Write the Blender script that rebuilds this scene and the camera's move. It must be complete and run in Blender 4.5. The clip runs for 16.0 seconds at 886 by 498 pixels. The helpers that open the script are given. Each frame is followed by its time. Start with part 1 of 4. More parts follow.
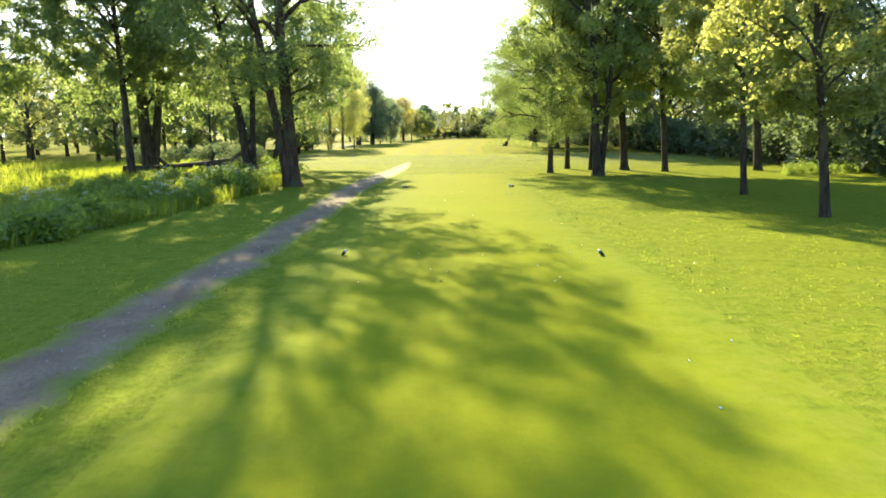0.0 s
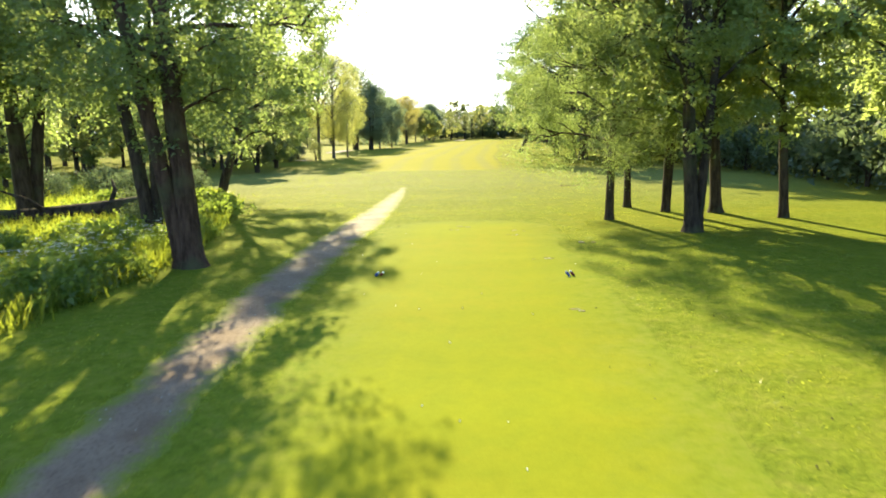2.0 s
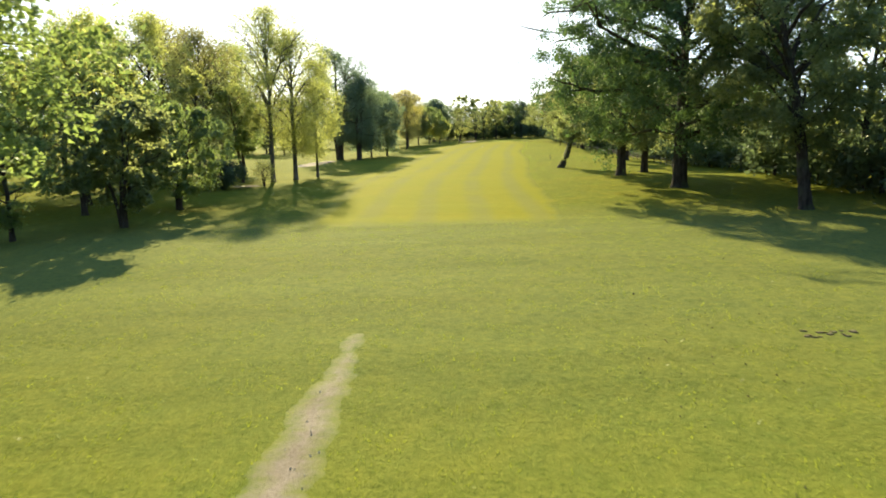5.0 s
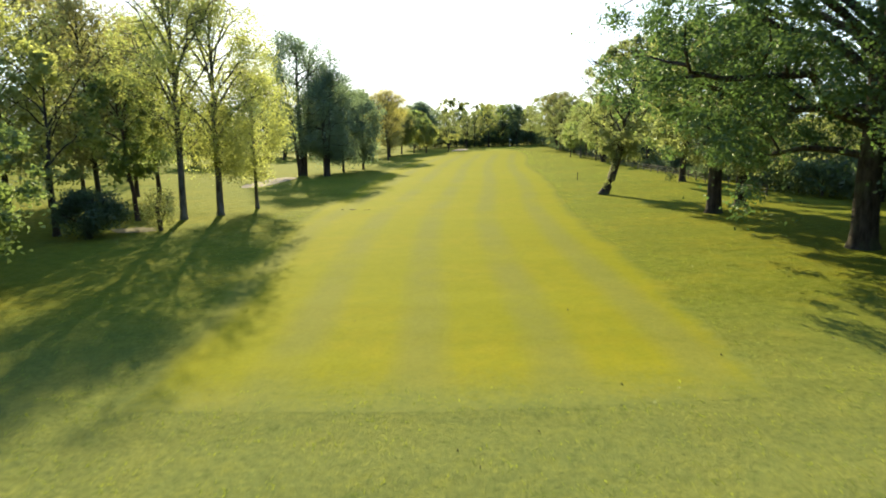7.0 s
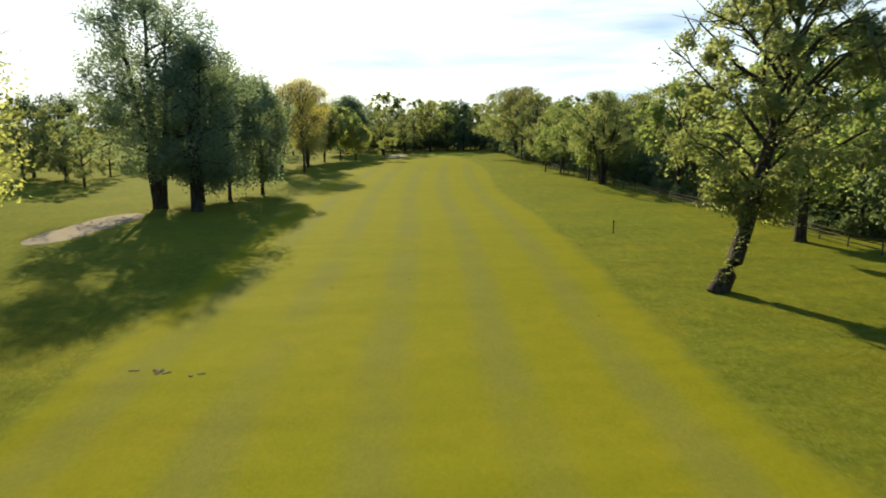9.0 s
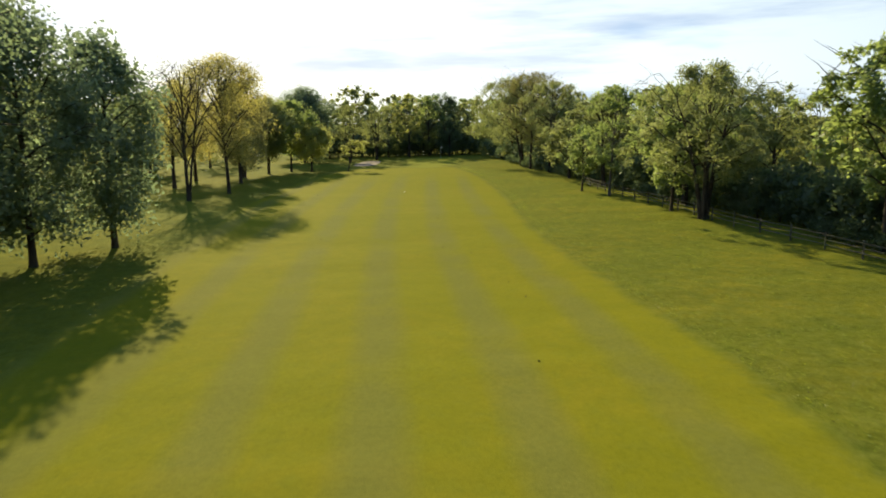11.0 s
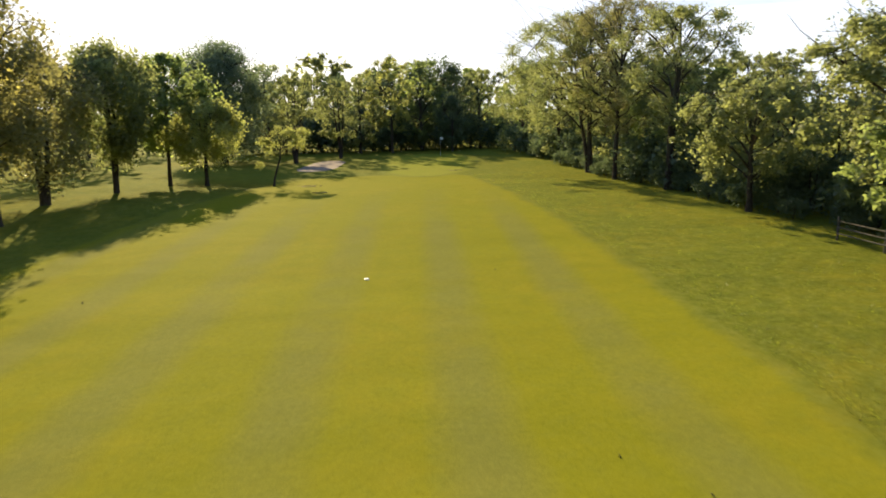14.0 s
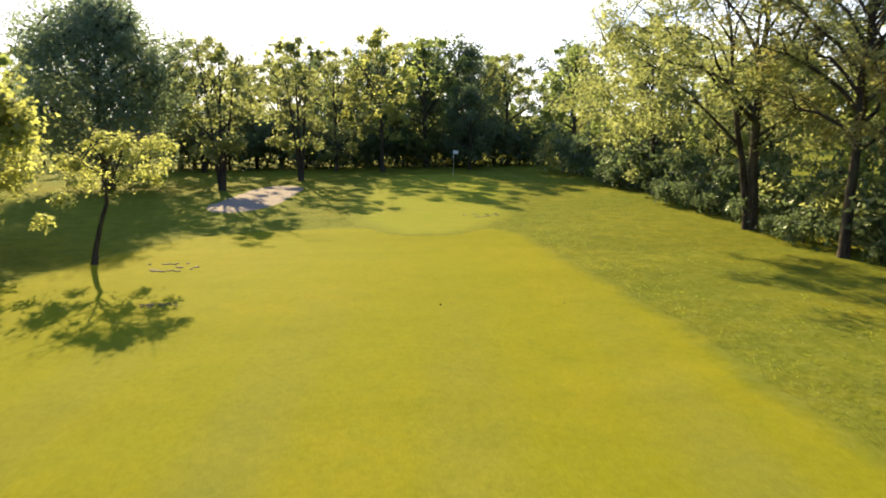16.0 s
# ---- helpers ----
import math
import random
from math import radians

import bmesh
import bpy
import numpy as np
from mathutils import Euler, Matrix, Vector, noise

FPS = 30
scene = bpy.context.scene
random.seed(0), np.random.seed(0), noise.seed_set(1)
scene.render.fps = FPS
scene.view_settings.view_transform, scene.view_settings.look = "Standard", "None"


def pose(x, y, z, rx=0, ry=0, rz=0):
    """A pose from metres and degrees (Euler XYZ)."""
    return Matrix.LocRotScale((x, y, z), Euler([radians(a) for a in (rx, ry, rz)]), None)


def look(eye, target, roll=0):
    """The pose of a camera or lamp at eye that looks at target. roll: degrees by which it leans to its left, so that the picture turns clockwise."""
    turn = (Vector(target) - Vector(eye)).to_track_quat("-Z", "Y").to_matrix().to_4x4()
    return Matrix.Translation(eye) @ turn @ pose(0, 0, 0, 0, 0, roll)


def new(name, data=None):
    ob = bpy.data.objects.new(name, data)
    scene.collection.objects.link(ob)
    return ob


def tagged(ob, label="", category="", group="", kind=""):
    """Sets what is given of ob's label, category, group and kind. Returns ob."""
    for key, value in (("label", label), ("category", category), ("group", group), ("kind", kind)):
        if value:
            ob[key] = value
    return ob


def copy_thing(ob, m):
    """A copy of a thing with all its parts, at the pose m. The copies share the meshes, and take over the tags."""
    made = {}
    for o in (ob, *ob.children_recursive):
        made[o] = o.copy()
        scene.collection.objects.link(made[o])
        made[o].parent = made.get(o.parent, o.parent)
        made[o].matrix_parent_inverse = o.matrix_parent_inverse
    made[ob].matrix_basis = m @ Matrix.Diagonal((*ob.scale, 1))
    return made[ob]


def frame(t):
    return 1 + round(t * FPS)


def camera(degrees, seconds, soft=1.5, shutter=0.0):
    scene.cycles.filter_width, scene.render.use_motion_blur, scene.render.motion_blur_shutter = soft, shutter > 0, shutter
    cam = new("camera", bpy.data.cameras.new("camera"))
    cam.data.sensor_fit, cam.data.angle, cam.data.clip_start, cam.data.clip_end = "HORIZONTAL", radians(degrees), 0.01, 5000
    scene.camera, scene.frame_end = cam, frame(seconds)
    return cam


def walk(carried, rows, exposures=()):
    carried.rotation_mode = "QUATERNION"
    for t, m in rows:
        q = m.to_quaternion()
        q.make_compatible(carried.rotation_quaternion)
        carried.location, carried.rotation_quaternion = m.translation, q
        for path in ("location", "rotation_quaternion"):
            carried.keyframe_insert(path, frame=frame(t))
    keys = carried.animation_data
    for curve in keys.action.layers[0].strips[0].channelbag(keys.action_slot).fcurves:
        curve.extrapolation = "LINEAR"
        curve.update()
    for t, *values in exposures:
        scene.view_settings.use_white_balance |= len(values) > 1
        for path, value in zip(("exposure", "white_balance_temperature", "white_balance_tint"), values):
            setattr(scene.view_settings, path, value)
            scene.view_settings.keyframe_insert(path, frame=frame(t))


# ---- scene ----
cam = camera(66.0, 16.0, soft=1.8, shutter=0.2)
PATH = [
    (0, (0.857, 5.497, 3.078), (0.842, 7.467, 2.736), -0.8),
    (0.5, (0.725, 8.906, 3.187), (0.709, 10.877, 2.843), -1.0),
    (1, (0.774, 12.869, 3.463), (0.754, 14.84, 3.123), -1.0),
    (1.5, (0.894, 17.372, 3.928), (0.865, 19.342, 3.587), -1.0),
    (2, (0.883, 22.38, 4.504), (0.847, 24.349, 4.152), -1.1),
    (2.5, (0.778, 27.896, 4.956), (0.735, 29.863, 4.596), -1.5),
    (3, (0.698, 33.59, 5.275), (0.647, 35.557, 4.914), -1.7),
    (3.5, (0.557, 39.383, 5.46), (0.5, 41.349, 5.1), -1.4),
    (4, (0.479, 45.035, 5.688), (0.416, 47.001, 5.326), -1.5),
    (4.2, (0.44, 47.322, 5.714), (0.376, 49.287, 5.347), -1.6),
    (6.3, (-1.145, 70.505, 5.689), (-1.178, 72.474, 5.337), -1.6),
    (6.5, (-1.311, 73.15, 5.738), (-1.336, 75.118, 5.388), -1.5),
    (7, (-1.598, 80.293, 5.993), (-1.604, 82.261, 5.64), -1.5),
    (7.5, (-1.932, 87.854, 6.284), (-1.883, 89.821, 5.926), -1.4),
    (8, (-2.217, 95.838, 6.529), (-2.111, 97.802, 6.168), -1.3),
    (8.5, (-2.23, 103.936, 6.832), (-2.079, 105.896, 6.468), -1.1),
    (9, (-2.142, 111.885, 7.068), (-1.947, 113.841, 6.7), -0.7),
    (9.5, (-1.805, 120.183, 7.319), (-1.575, 122.135, 6.946), -0.5),
    (9.7, (-1.574, 123.324, 7.364), (-1.335, 125.275, 6.993), -0.5),
    (11.8, (0.55, 154.898, 6.255), (0.836, 156.843, 5.886), -1.5),
    (12, (0.818, 157.913, 6.215), (1.104, 159.854, 5.83), -1.8),
    (12.5, (1.628, 165.413, 5.954), (1.919, 167.353, 5.564), -1.8),
    (13, (2.646, 172.772, 5.631), (2.935, 174.712, 5.24), -1.7),
    (13.5, (3.612, 180.198, 5.403), (3.902, 182.137, 5.01), -1.7),
    (14, (4.26, 187.562, 5.373), (4.559, 189.498, 4.972), -1.1),
    (14.5, (5.209, 194.786, 5.183), (5.51, 196.722, 4.782), -0.8),
    (15, (6.132, 202.033, 5.013), (6.43, 203.97, 4.615), -0.7),
    (15.5, (7.145, 209.295, 4.921), (7.438, 211.234, 4.53), -0.5),
    (16, (7.773, 215.676, 4.866), (8.068, 217.615, 4.48), -0.2),
]
walk(cam, [(t, look(eye, target, roll)) for t, eye, target, roll in PATH],
     exposures=((0, 2.22, 6350, 4), (2, 2.22, 6350, 6), (3.5, 1.95, 6350, 6), (6.5, 1.45, 6200, 2), (7, 1.55, 6150, 3), (7.5, 1.5, 6150, 3), (8, 1.27, 6250, 2), (9, 0.91, 6450, 1), (9.5, 0.86, 6450, 1), (12, 0.78, 6550, 9), (13, 0.90, 6600, 11), (14.5, 1.20, 6650, 14), (16, 1.57, 6650, 14)))

# ---- world, sun ----
SUN_AZ, SUN_EL = 12.5, 25.5          # degrees left of +y, degrees above the horizon
sunward = Vector((-math.sin(radians(SUN_AZ)) * math.cos(radians(SUN_EL)), math.cos(radians(SUN_AZ)) * math.cos(radians(SUN_EL)), math.sin(radians(SUN_EL))))
world = bpy.data.worlds.new("sky")
scene.world = world
world.use_nodes = True
wn, wl = world.node_tree.nodes, world.node_tree.links
wn.clear()
sky = wn.new("ShaderNodeTexSky")
sky.sky_type, sky.sun_disc = "NISHITA", False
sky.sun_elevation, sky.sun_rotation = radians(SUN_EL), radians(-SUN_AZ)
sky.air_density, sky.dust_density = 1.0, 2.0
coord = wn.new("ShaderNodeTexCoord")


def world_mix(fac, a, b, mode="MIX"):
    k = wn.new("ShaderNodeMix")
    k.data_type, k.blend_type = "RGBA", mode
    for key, v in (("Factor", fac), ("A", a), ("B", b)):
        if isinstance(v, (tuple, float)):
            k.inputs[key].default_value = (*v, 1) if isinstance(v, tuple) else v
        else:
            wl.new(v, k.inputs[key])
    return k.outputs["Result"]


def world_range(value, lo, hi):
    k = wn.new("ShaderNodeMapRange")
    k.interpolation_type = "SMOOTHSTEP"
    k.inputs["From Min"].default_value, k.inputs["From Max"].default_value = lo, hi
    wl.new(value, k.inputs["Value"])
    return k.outputs["Result"]


def cloud_noise(scale, stretch, detail):
    flat = wn.new("ShaderNodeMapping")
    flat.inputs["Scale"].default_value = (1.0, 1.0, stretch)
    k = wn.new("ShaderNodeTexNoise")
    k.inputs["Scale"].default_value, k.inputs["Detail"].default_value, k.inputs["Roughness"].default_value = scale, detail, 0.55
    wl.new(coord.outputs["Generated"], flat.inputs["Vector"])
    wl.new(flat.outputs["Vector"], k.inputs["Vector"])
    return k.outputs["Fac"]


aim = wn.new("ShaderNodeVectorMath")
aim.operation = "DOT_PRODUCT"
aim.inputs[1].default_value = sunward
wl.new(coord.outputs["Generated"], aim.inputs[0])
high = wn.new("ShaderNodeSeparateXYZ")
wl.new(coord.outputs["Generated"], high.inputs["Vector"])
near_sun = world_range(aim.outputs["Value"], 0.0, 0.9)
hazy = world_mix(near_sun, (3.7, 4.7, 6.0), (8.2, 9.0, 9.7))                       # thin bright haze low over the horizon
hazy = world_mix(world_range(cloud_noise(2.3, 9.0, 6.0), 0.47, 0.66), hazy, world_mix(1.0, hazy, (0.60, 0.65, 0.78), "MULTIPLY"))
hazy = world_mix(world_range(cloud_noise(3.4, 5.0, 4.0), 0.56, 0.72), hazy, world_mix(1.0, hazy, (0.72, 0.82, 0.94), "MULTIPLY"))
upper = world_mix(near_sun, (0.8, 1.75, 3.7), (1.9, 3.2, 5.3))
veil_colour = world_mix(world_range(high.outputs["Z"], 0.02, 0.62), hazy, upper)
back = wn.new("ShaderNodeBackground")
back.inputs["Strength"].default_value = 0.076
wout = wn.new("ShaderNodeOutputWorld")
wl.new(world_mix(0.88, sky.outputs["Color"], veil_colour), back.inputs["Color"])
wl.new(back.outputs["Background"], wout.inputs["Surface"])
sun = new("sun", bpy.data.lights.new("sun", "SUN"))
sun.data.energy, sun.data.angle, sun.data.color = 5.0, radians(0.6), (1.0, 0.83, 0.46)
sun.matrix_world = look(sunward * 300, (0, 0, 0))


# ---- materials ----
def nodes_of(name):
    m = bpy.data.materials.new(name)
    m.use_nodes = True
    n, l = m.node_tree.nodes, m.node_tree.links
    n.clear()
    out = n.new("ShaderNodeOutputMaterial")
    return m, n, l, out


def noise_node(n, l, scale, detail=4.0, rough=0.55, vec=None):
    k = n.new("ShaderNodeTexNoise")
    k.inputs["Scale"].default_value, k.inputs["Detail"].default_value, k.inputs["Roughness"].default_value = scale, detail, rough
    if vec is not None:
        l.new(vec, k.inputs["Vector"])
    return k


def span(n, l, fac, lo, hi):
    """0 to 1 as fac goes from lo to hi."""
    k = n.new("ShaderNodeMapRange")
    k.inputs["From Min"].default_value, k.inputs["From Max"].default_value = lo, hi
    l.new(fac, k.inputs["Value"])
    return k.outputs["Result"]


def blend(n, l, fac, a, b, mode="MIX"):
    k = n.new("ShaderNodeMix")
    k.data_type, k.blend_type = "RGBA", mode
    for key, v in (("Factor", fac), ("A", a), ("B", b)):
        if isinstance(v, (tuple, float, int)):
            k.inputs[key].default_value = (*v, 1) if isinstance(v, tuple) else v
        else:
            l.new(v, k.inputs[key])
    return k.outputs["Result"]


def bumped(n, l, height, strength, distance):
    k = n.new("ShaderNodeBump")
    k.inputs["Strength"].default_value, k.inputs["Distance"].default_value = strength, distance
    l.new(height, k.inputs["Height"])
    return k.outputs["Normal"]


def principled(n, l, out, colour, rough, normal=None, spec=0.3):
    k = n.new("ShaderNodeBsdfPrincipled")
    if isinstance(colour, tuple):
        k.inputs["Base Color"].default_value = (*colour, 1)
    else:
        l.new(colour, k.inputs["Base Color"])
    k.inputs["Roughness"].default_value, k.inputs["Specular IOR Level"].default_value = rough, spec
    if normal is not None:
        l.new(normal, k.inputs["Normal"])
    l.new(k.outputs["BSDF"], out.inputs["Surface"])
    return k


def turf_colour(n, l, pos, deep, mid, dry, lush=None, patch=(0.42, 0.62), mottle=0.0):
    """Patches some metres wide, tufts, and dry or dark spots."""
    big = noise_node(n, l, 0.16, 3, 0.6, pos)
    mid_n = noise_node(n, l, 1.3, 5, 0.65, pos)
    col = blend(n, l, span(n, l, big.outputs["Fac"], *patch), mid, dry)
    col = blend(n, l, span(n, l, mid_n.outputs["Fac"], 0.40, 0.72), col, deep)
    if lush:
        part_y = n.new("ShaderNodeSeparateXYZ")
        l.new(pos, part_y.inputs["Vector"])
        across = n.new("ShaderNodeMath")
        across.operation = "ABSOLUTE"
        l.new(part_y.outputs["X"], across.inputs[0])
        near = n.new("ShaderNodeMath")
        near.operation = "MULTIPLY"
        l.new(span(n, l, part_y.outputs["Y"], 85, 45), near.inputs[0])
        l.new(span(n, l, across.outputs[0], 55, 25), near.inputs[1])
        col = blend(n, l, near.outputs[0], col, blend(n, l, 0.6, col, lush))
        carry = n.new("ShaderNodeMath")
        carry.operation = "MULTIPLY"
        wide_of = n.new("ShaderNodeMath")
        wide_of.operation = "MULTIPLY"
        l.new(span(n, l, part_y.outputs["Y"], 58, 76), wide_of.inputs[0])
        l.new(span(n, l, across.outputs[0], 40, 18), wide_of.inputs[1])
        l.new(wide_of.outputs[0], carry.inputs[0])
        l.new(span(n, l, part_y.outputs["Y"], 104, 92), carry.inputs[1])
        col = blend(n, l, carry.outputs[0], col, blend(n, l, 0.55, col, (0.152, 0.166, 0.074)))
    if mottle:
        spots = noise_node(n, l, 2.6, 6, 0.75, pos)
        col = blend(n, l, span(n, l, spots.outputs["Fac"], 0.46, 0.66), col, blend(n, l, mottle, col, (0.205, 0.200, 0.040)))
        col = blend(n, l, span(n, l, spots.outputs["Fac"], 0.30, 0.46), blend(n, l, mottle, col, (0.045, 0.080, 0.014)), col)
    return col


ROUGH_LOOK = dict(deep=(0.086, 0.110, 0.018), mid=(0.134, 0.143, 0.018), dry=(0.172, 0.160, 0.018), lush=(0.138, 0.186, 0.018), mottle=0.55)


def rim_share(n, l, pos, metres):
    """0 at the strip's outer edge to 1 inside, ragged; the strip's UV map Rim holds the metres to its side and to its end."""
    uv = n.new("ShaderNodeUVMap")
    uv.uv_map = "Rim"
    sep = n.new("ShaderNodeSeparateXYZ")
    l.new(uv.outputs["UV"], sep.inputs["Vector"])
    least = n.new("ShaderNodeMath")
    least.operation = "MINIMUM"
    l.new(sep.outputs["X"], least.inputs[0])
    l.new(sep.outputs["Y"], least.inputs[1])
    rag = noise_node(n, l, 2.2 / max(0.4, metres), 5, 0.7, pos)
    add = n.new("ShaderNodeMath")
    add.operation = "MULTIPLY_ADD"
    l.new(rag.outputs["Fac"], add.inputs[0])
    add.inputs[1].default_value = -1.4 * metres
    l.new(least.outputs[0], add.inputs[2])
    return span(n, l, add.outputs[0], -0.65 * metres, 0.35 * metres)


def grass_material(name, look_, stripes=None, relief=0.5, fine=26.0, grain=1.0, rim=0.0, swells=0.15):
    """Mown turf with blades; stripes of metres across where a mower has gone; rim: metres in which it passes into the rough."""
    m, n, l, out = nodes_of(name)
    c = n.new("ShaderNodeTexCoord")
    pos = c.outputs["Object"]
    tuft = noise_node(n, l, 6.5, 5, 0.7, pos)
    blade = noise_node(n, l, fine, 4, 0.7, pos)
    col = turf_colour(n, l, pos, **look_)
    if stripes:
        uv = n.new("ShaderNodeUVMap")
        uv.uv_map = "UVMap"
        sep = n.new("ShaderNodeSeparateXYZ")
        l.new(uv.outputs["UV"], sep.inputs["Vector"])
        sway = noise_node(n, l, 0.35, 3, 0.5, pos)
        wob = n.new("ShaderNodeMath")
        wob.operation = "MULTIPLY_ADD"
        l.new(sway.outputs["Fac"], wob.inputs[0])
        wob.inputs[1].default_value = 0.5
        l.new(sep.outputs["X"], wob.inputs[2])
        w = n.new("ShaderNodeMath")
        w.operation = "MULTIPLY"
        l.new(wob.outputs[0], w.inputs[0])
        w.inputs[1].default_value = math.pi / stripes[0]
        turned = n.new("ShaderNodeMath")
        turned.operation = "ADD"
        l.new(w.outputs[0], turned.inputs[0])
        turned.inputs[1].default_value = 3.3
        s = n.new("ShaderNodeMath")
        s.operation = "SINE"
        l.new(turned.outputs[0], s.inputs[0])
        worn = noise_node(n, l, 0.13, 4, 0.65, pos)
        faint = n.new("ShaderNodeMath")
        faint.operation = "MULTIPLY"
        l.new(span(n, l, s.outputs[0], -0.2, 0.9), faint.inputs[0])
        l.new(span(n, l, worn.outputs["Fac"], 0.26, 0.52), faint.inputs[1])
        ends = n.new("ShaderNodeMath")
        ends.operation = "MULTIPLY"
        l.new(faint.outputs[0], ends.inputs[0])
        l.new(span(n, l, sep.outputs["Y"], 236, 216), ends.inputs[1])
        col = blend(n, l, ends.outputs[0], col, blend(n, l, 0.54, col, stripes[1]))
    if rim:
        share = rim_share(n, l, pos, rim)
        col = blend(n, l, share, turf_colour(n, l, pos, **ROUGH_LOOK), col)
    shade = blend(n, l, span(n, l, tuft.outputs["Fac"], 0.3, 0.7), (0.66, 0.70, 0.66), (1.26, 1.24, 1.16))
    col = blend(n, l, 0.9 * grain, col, shade, "MULTIPLY")
    shade = blend(n, l, span(n, l, blade.outputs["Fac"], 0.3, 0.7), (0.70, 0.74, 0.70), (1.28, 1.25, 1.22))
    col = blend(n, l, 0.8 * grain, col, shade, "MULTIPLY")
    mixh = n.new("ShaderNodeMath")
    mixh.operation = "MULTIPLY_ADD"
    l.new(tuft.outputs["Fac"], mixh.inputs[0])
    mixh.inputs[1].default_value = 2.0
    l.new(blade.outputs["Fac"], mixh.inputs[2])
    fine_n = bumped(n, l, mixh.outputs[0], relief, 0.03)
    lie = n.new("ShaderNodeMapping")
    lie.inputs["Scale"].default_value = (0.07, 0.24, 1.0)
    l.new(pos, lie.inputs["Vector"])
    ridge = noise_node(n, l, 1.0, 2, 0.45, lie.outputs["Vector"])
    swell = n.new("ShaderNodeBump")
    swell.inputs["Strength"].default_value, swell.inputs["Distance"].default_value = 1.0, swells
    l.new(ridge.outputs["Fac"], swell.inputs["Height"])
    l.new(fine_n, swell.inputs["Normal"])
    principled(n, l, out, col, 0.8, swell.outputs["Normal"], 0.006)
    return m


ROUGH = grass_material("rough_turf", ROUGH_LOOK, relief=0.8, fine=18.0, grain=0.72, swells=0.28)
FAIRWAY = grass_material("fairway_turf", dict(deep=(0.162, 0.164, 0.012), mid=(0.184, 0.178, 0.012), dry=(0.202, 0.184, 0.014), mottle=0.15), stripes=(1.78, (0.146, 0.148, 0.046)), relief=0.22, grain=0.36, rim=0.6)
TEE = grass_material("tee_turf", dict(deep=(0.158, 0.182, 0.013), mid=(0.176, 0.194, 0.012), dry=(0.186, 0.190, 0.014)), relief=0.15, fine=34.0, grain=0.25, rim=1.9, swells=0.12)
GREEN = grass_material("green_turf", dict(deep=(0.165, 0.182, 0.021), mid=(0.190, 0.198, 0.022), dry=(0.202, 0.198, 0.028)), relief=0.12, fine=40.0, grain=0.25, rim=1.4, swells=0.06)


def earth_material(name, a, b, c_, relief=0.6, grain=14.0, rim=0.0, tree_shade=None):
    m, n, l, out = nodes_of(name)
    c = n.new("ShaderNodeTexCoord")
    pos = c.outputs["Object"]
    big = noise_node(n, l, 0.9, 5, 0.6, pos)
    sm = noise_node(n, l, grain, 6, 0.7, pos)
    col = blend(n, l, span(n, l, big.outputs["Fac"], 0.35, 0.65), a, b)
    col = blend(n, l, span(n, l, sm.outputs["Fac"], 0.48, 0.75), col, c_)
    if tree_shade:                                        # tree shade painted into the colour, with browner earth, up to so many metres along
        along = n.new("ShaderNodeSeparateXYZ")
        l.new(pos, along.inputs["Vector"])
        share = span(n, l, along.outputs["Y"], tree_shade[1], tree_shade[0])
        col = blend(n, l, share, col, blend(n, l, 1.0, col, (0.86, 0.74, 0.65), "MULTIPLY"))
    if rim:
        col = blend(n, l, rim_share(n, l, pos, rim), turf_colour(n, l, pos, **ROUGH_LOOK), col)
    principled(n, l, out, col, 0.95, bumped(n, l, sm.outputs["Fac"], relief, 0.04), 0.15)
    return m


DIRT = earth_material("trodden_dirt", (0.180, 0.142, 0.112), (0.270, 0.228, 0.188), (0.092, 0.072, 0.054), rim=0.5, tree_shade=(34.0, 52.0))
PALE_SOIL = earth_material("pale_dry_soil", (0.30, 0.275, 0.24), (0.42, 0.39, 0.35), (0.14, 0.12, 0.08), rim=0.0)
SOIL = earth_material("bare_soil", (0.17, 0.135, 0.075), (0.22, 0.18, 0.11), (0.09, 0.085, 0.03))
SAND = earth_material("bunker_sand", (0.215, 0.165, 0.140), (0.26, 0.205, 0.175), (0.15, 0.12, 0.10), 0.4)
STONE = earth_material("pale_stone", (0.40, 0.37, 0.32), (0.30, 0.28, 0.25), (0.2, 0.18, 0.16))


def bark_material(name, dark, pale, scale=5.0):
    m, n, l, out = nodes_of(name)
    c = n.new("ShaderNodeTexCoord")
    st = n.new("ShaderNodeMapping")
    st.inputs["Scale"].default_value = (1, 1, 0.22)
    l.new(c.outputs["Object"], st.inputs["Vector"])
    a = noise_node(n, l, scale, 6, 0.7, st.outputs["Vector"])
    b = noise_node(n, l, 0.8, 3, 0.5, c.outputs["Object"])
    col = blend(n, l, span(n, l, a.outputs["Fac"], 0.38, 0.62), dark, pale)
    col = blend(n, l, span(n, l, b.outputs["Fac"], 0.5, 0.75), col, (0.085, 0.095, 0.045))
    principled(n, l, out, col, 0.92, bumped(n, l, a.outputs["Fac"], 0.9, 0.06), 0.15)
    return m


BARK = bark_material("ridged_bark", (0.026, 0.020, 0.015), (0.078, 0.062, 0.047))
BARK_RED = bark_material("reddish_bark", (0.036, 0.022, 0.015), (0.098, 0.064, 0.045))
BARK_PALE = bark_material("grey_birch_bark", (0.05, 0.042, 0.034), (0.17, 0.155, 0.13), 3.0)
WOOD_GREY = bark_material("weathered_wood", (0.045, 0.040, 0.034), (0.125, 0.115, 0.100), 9.0)


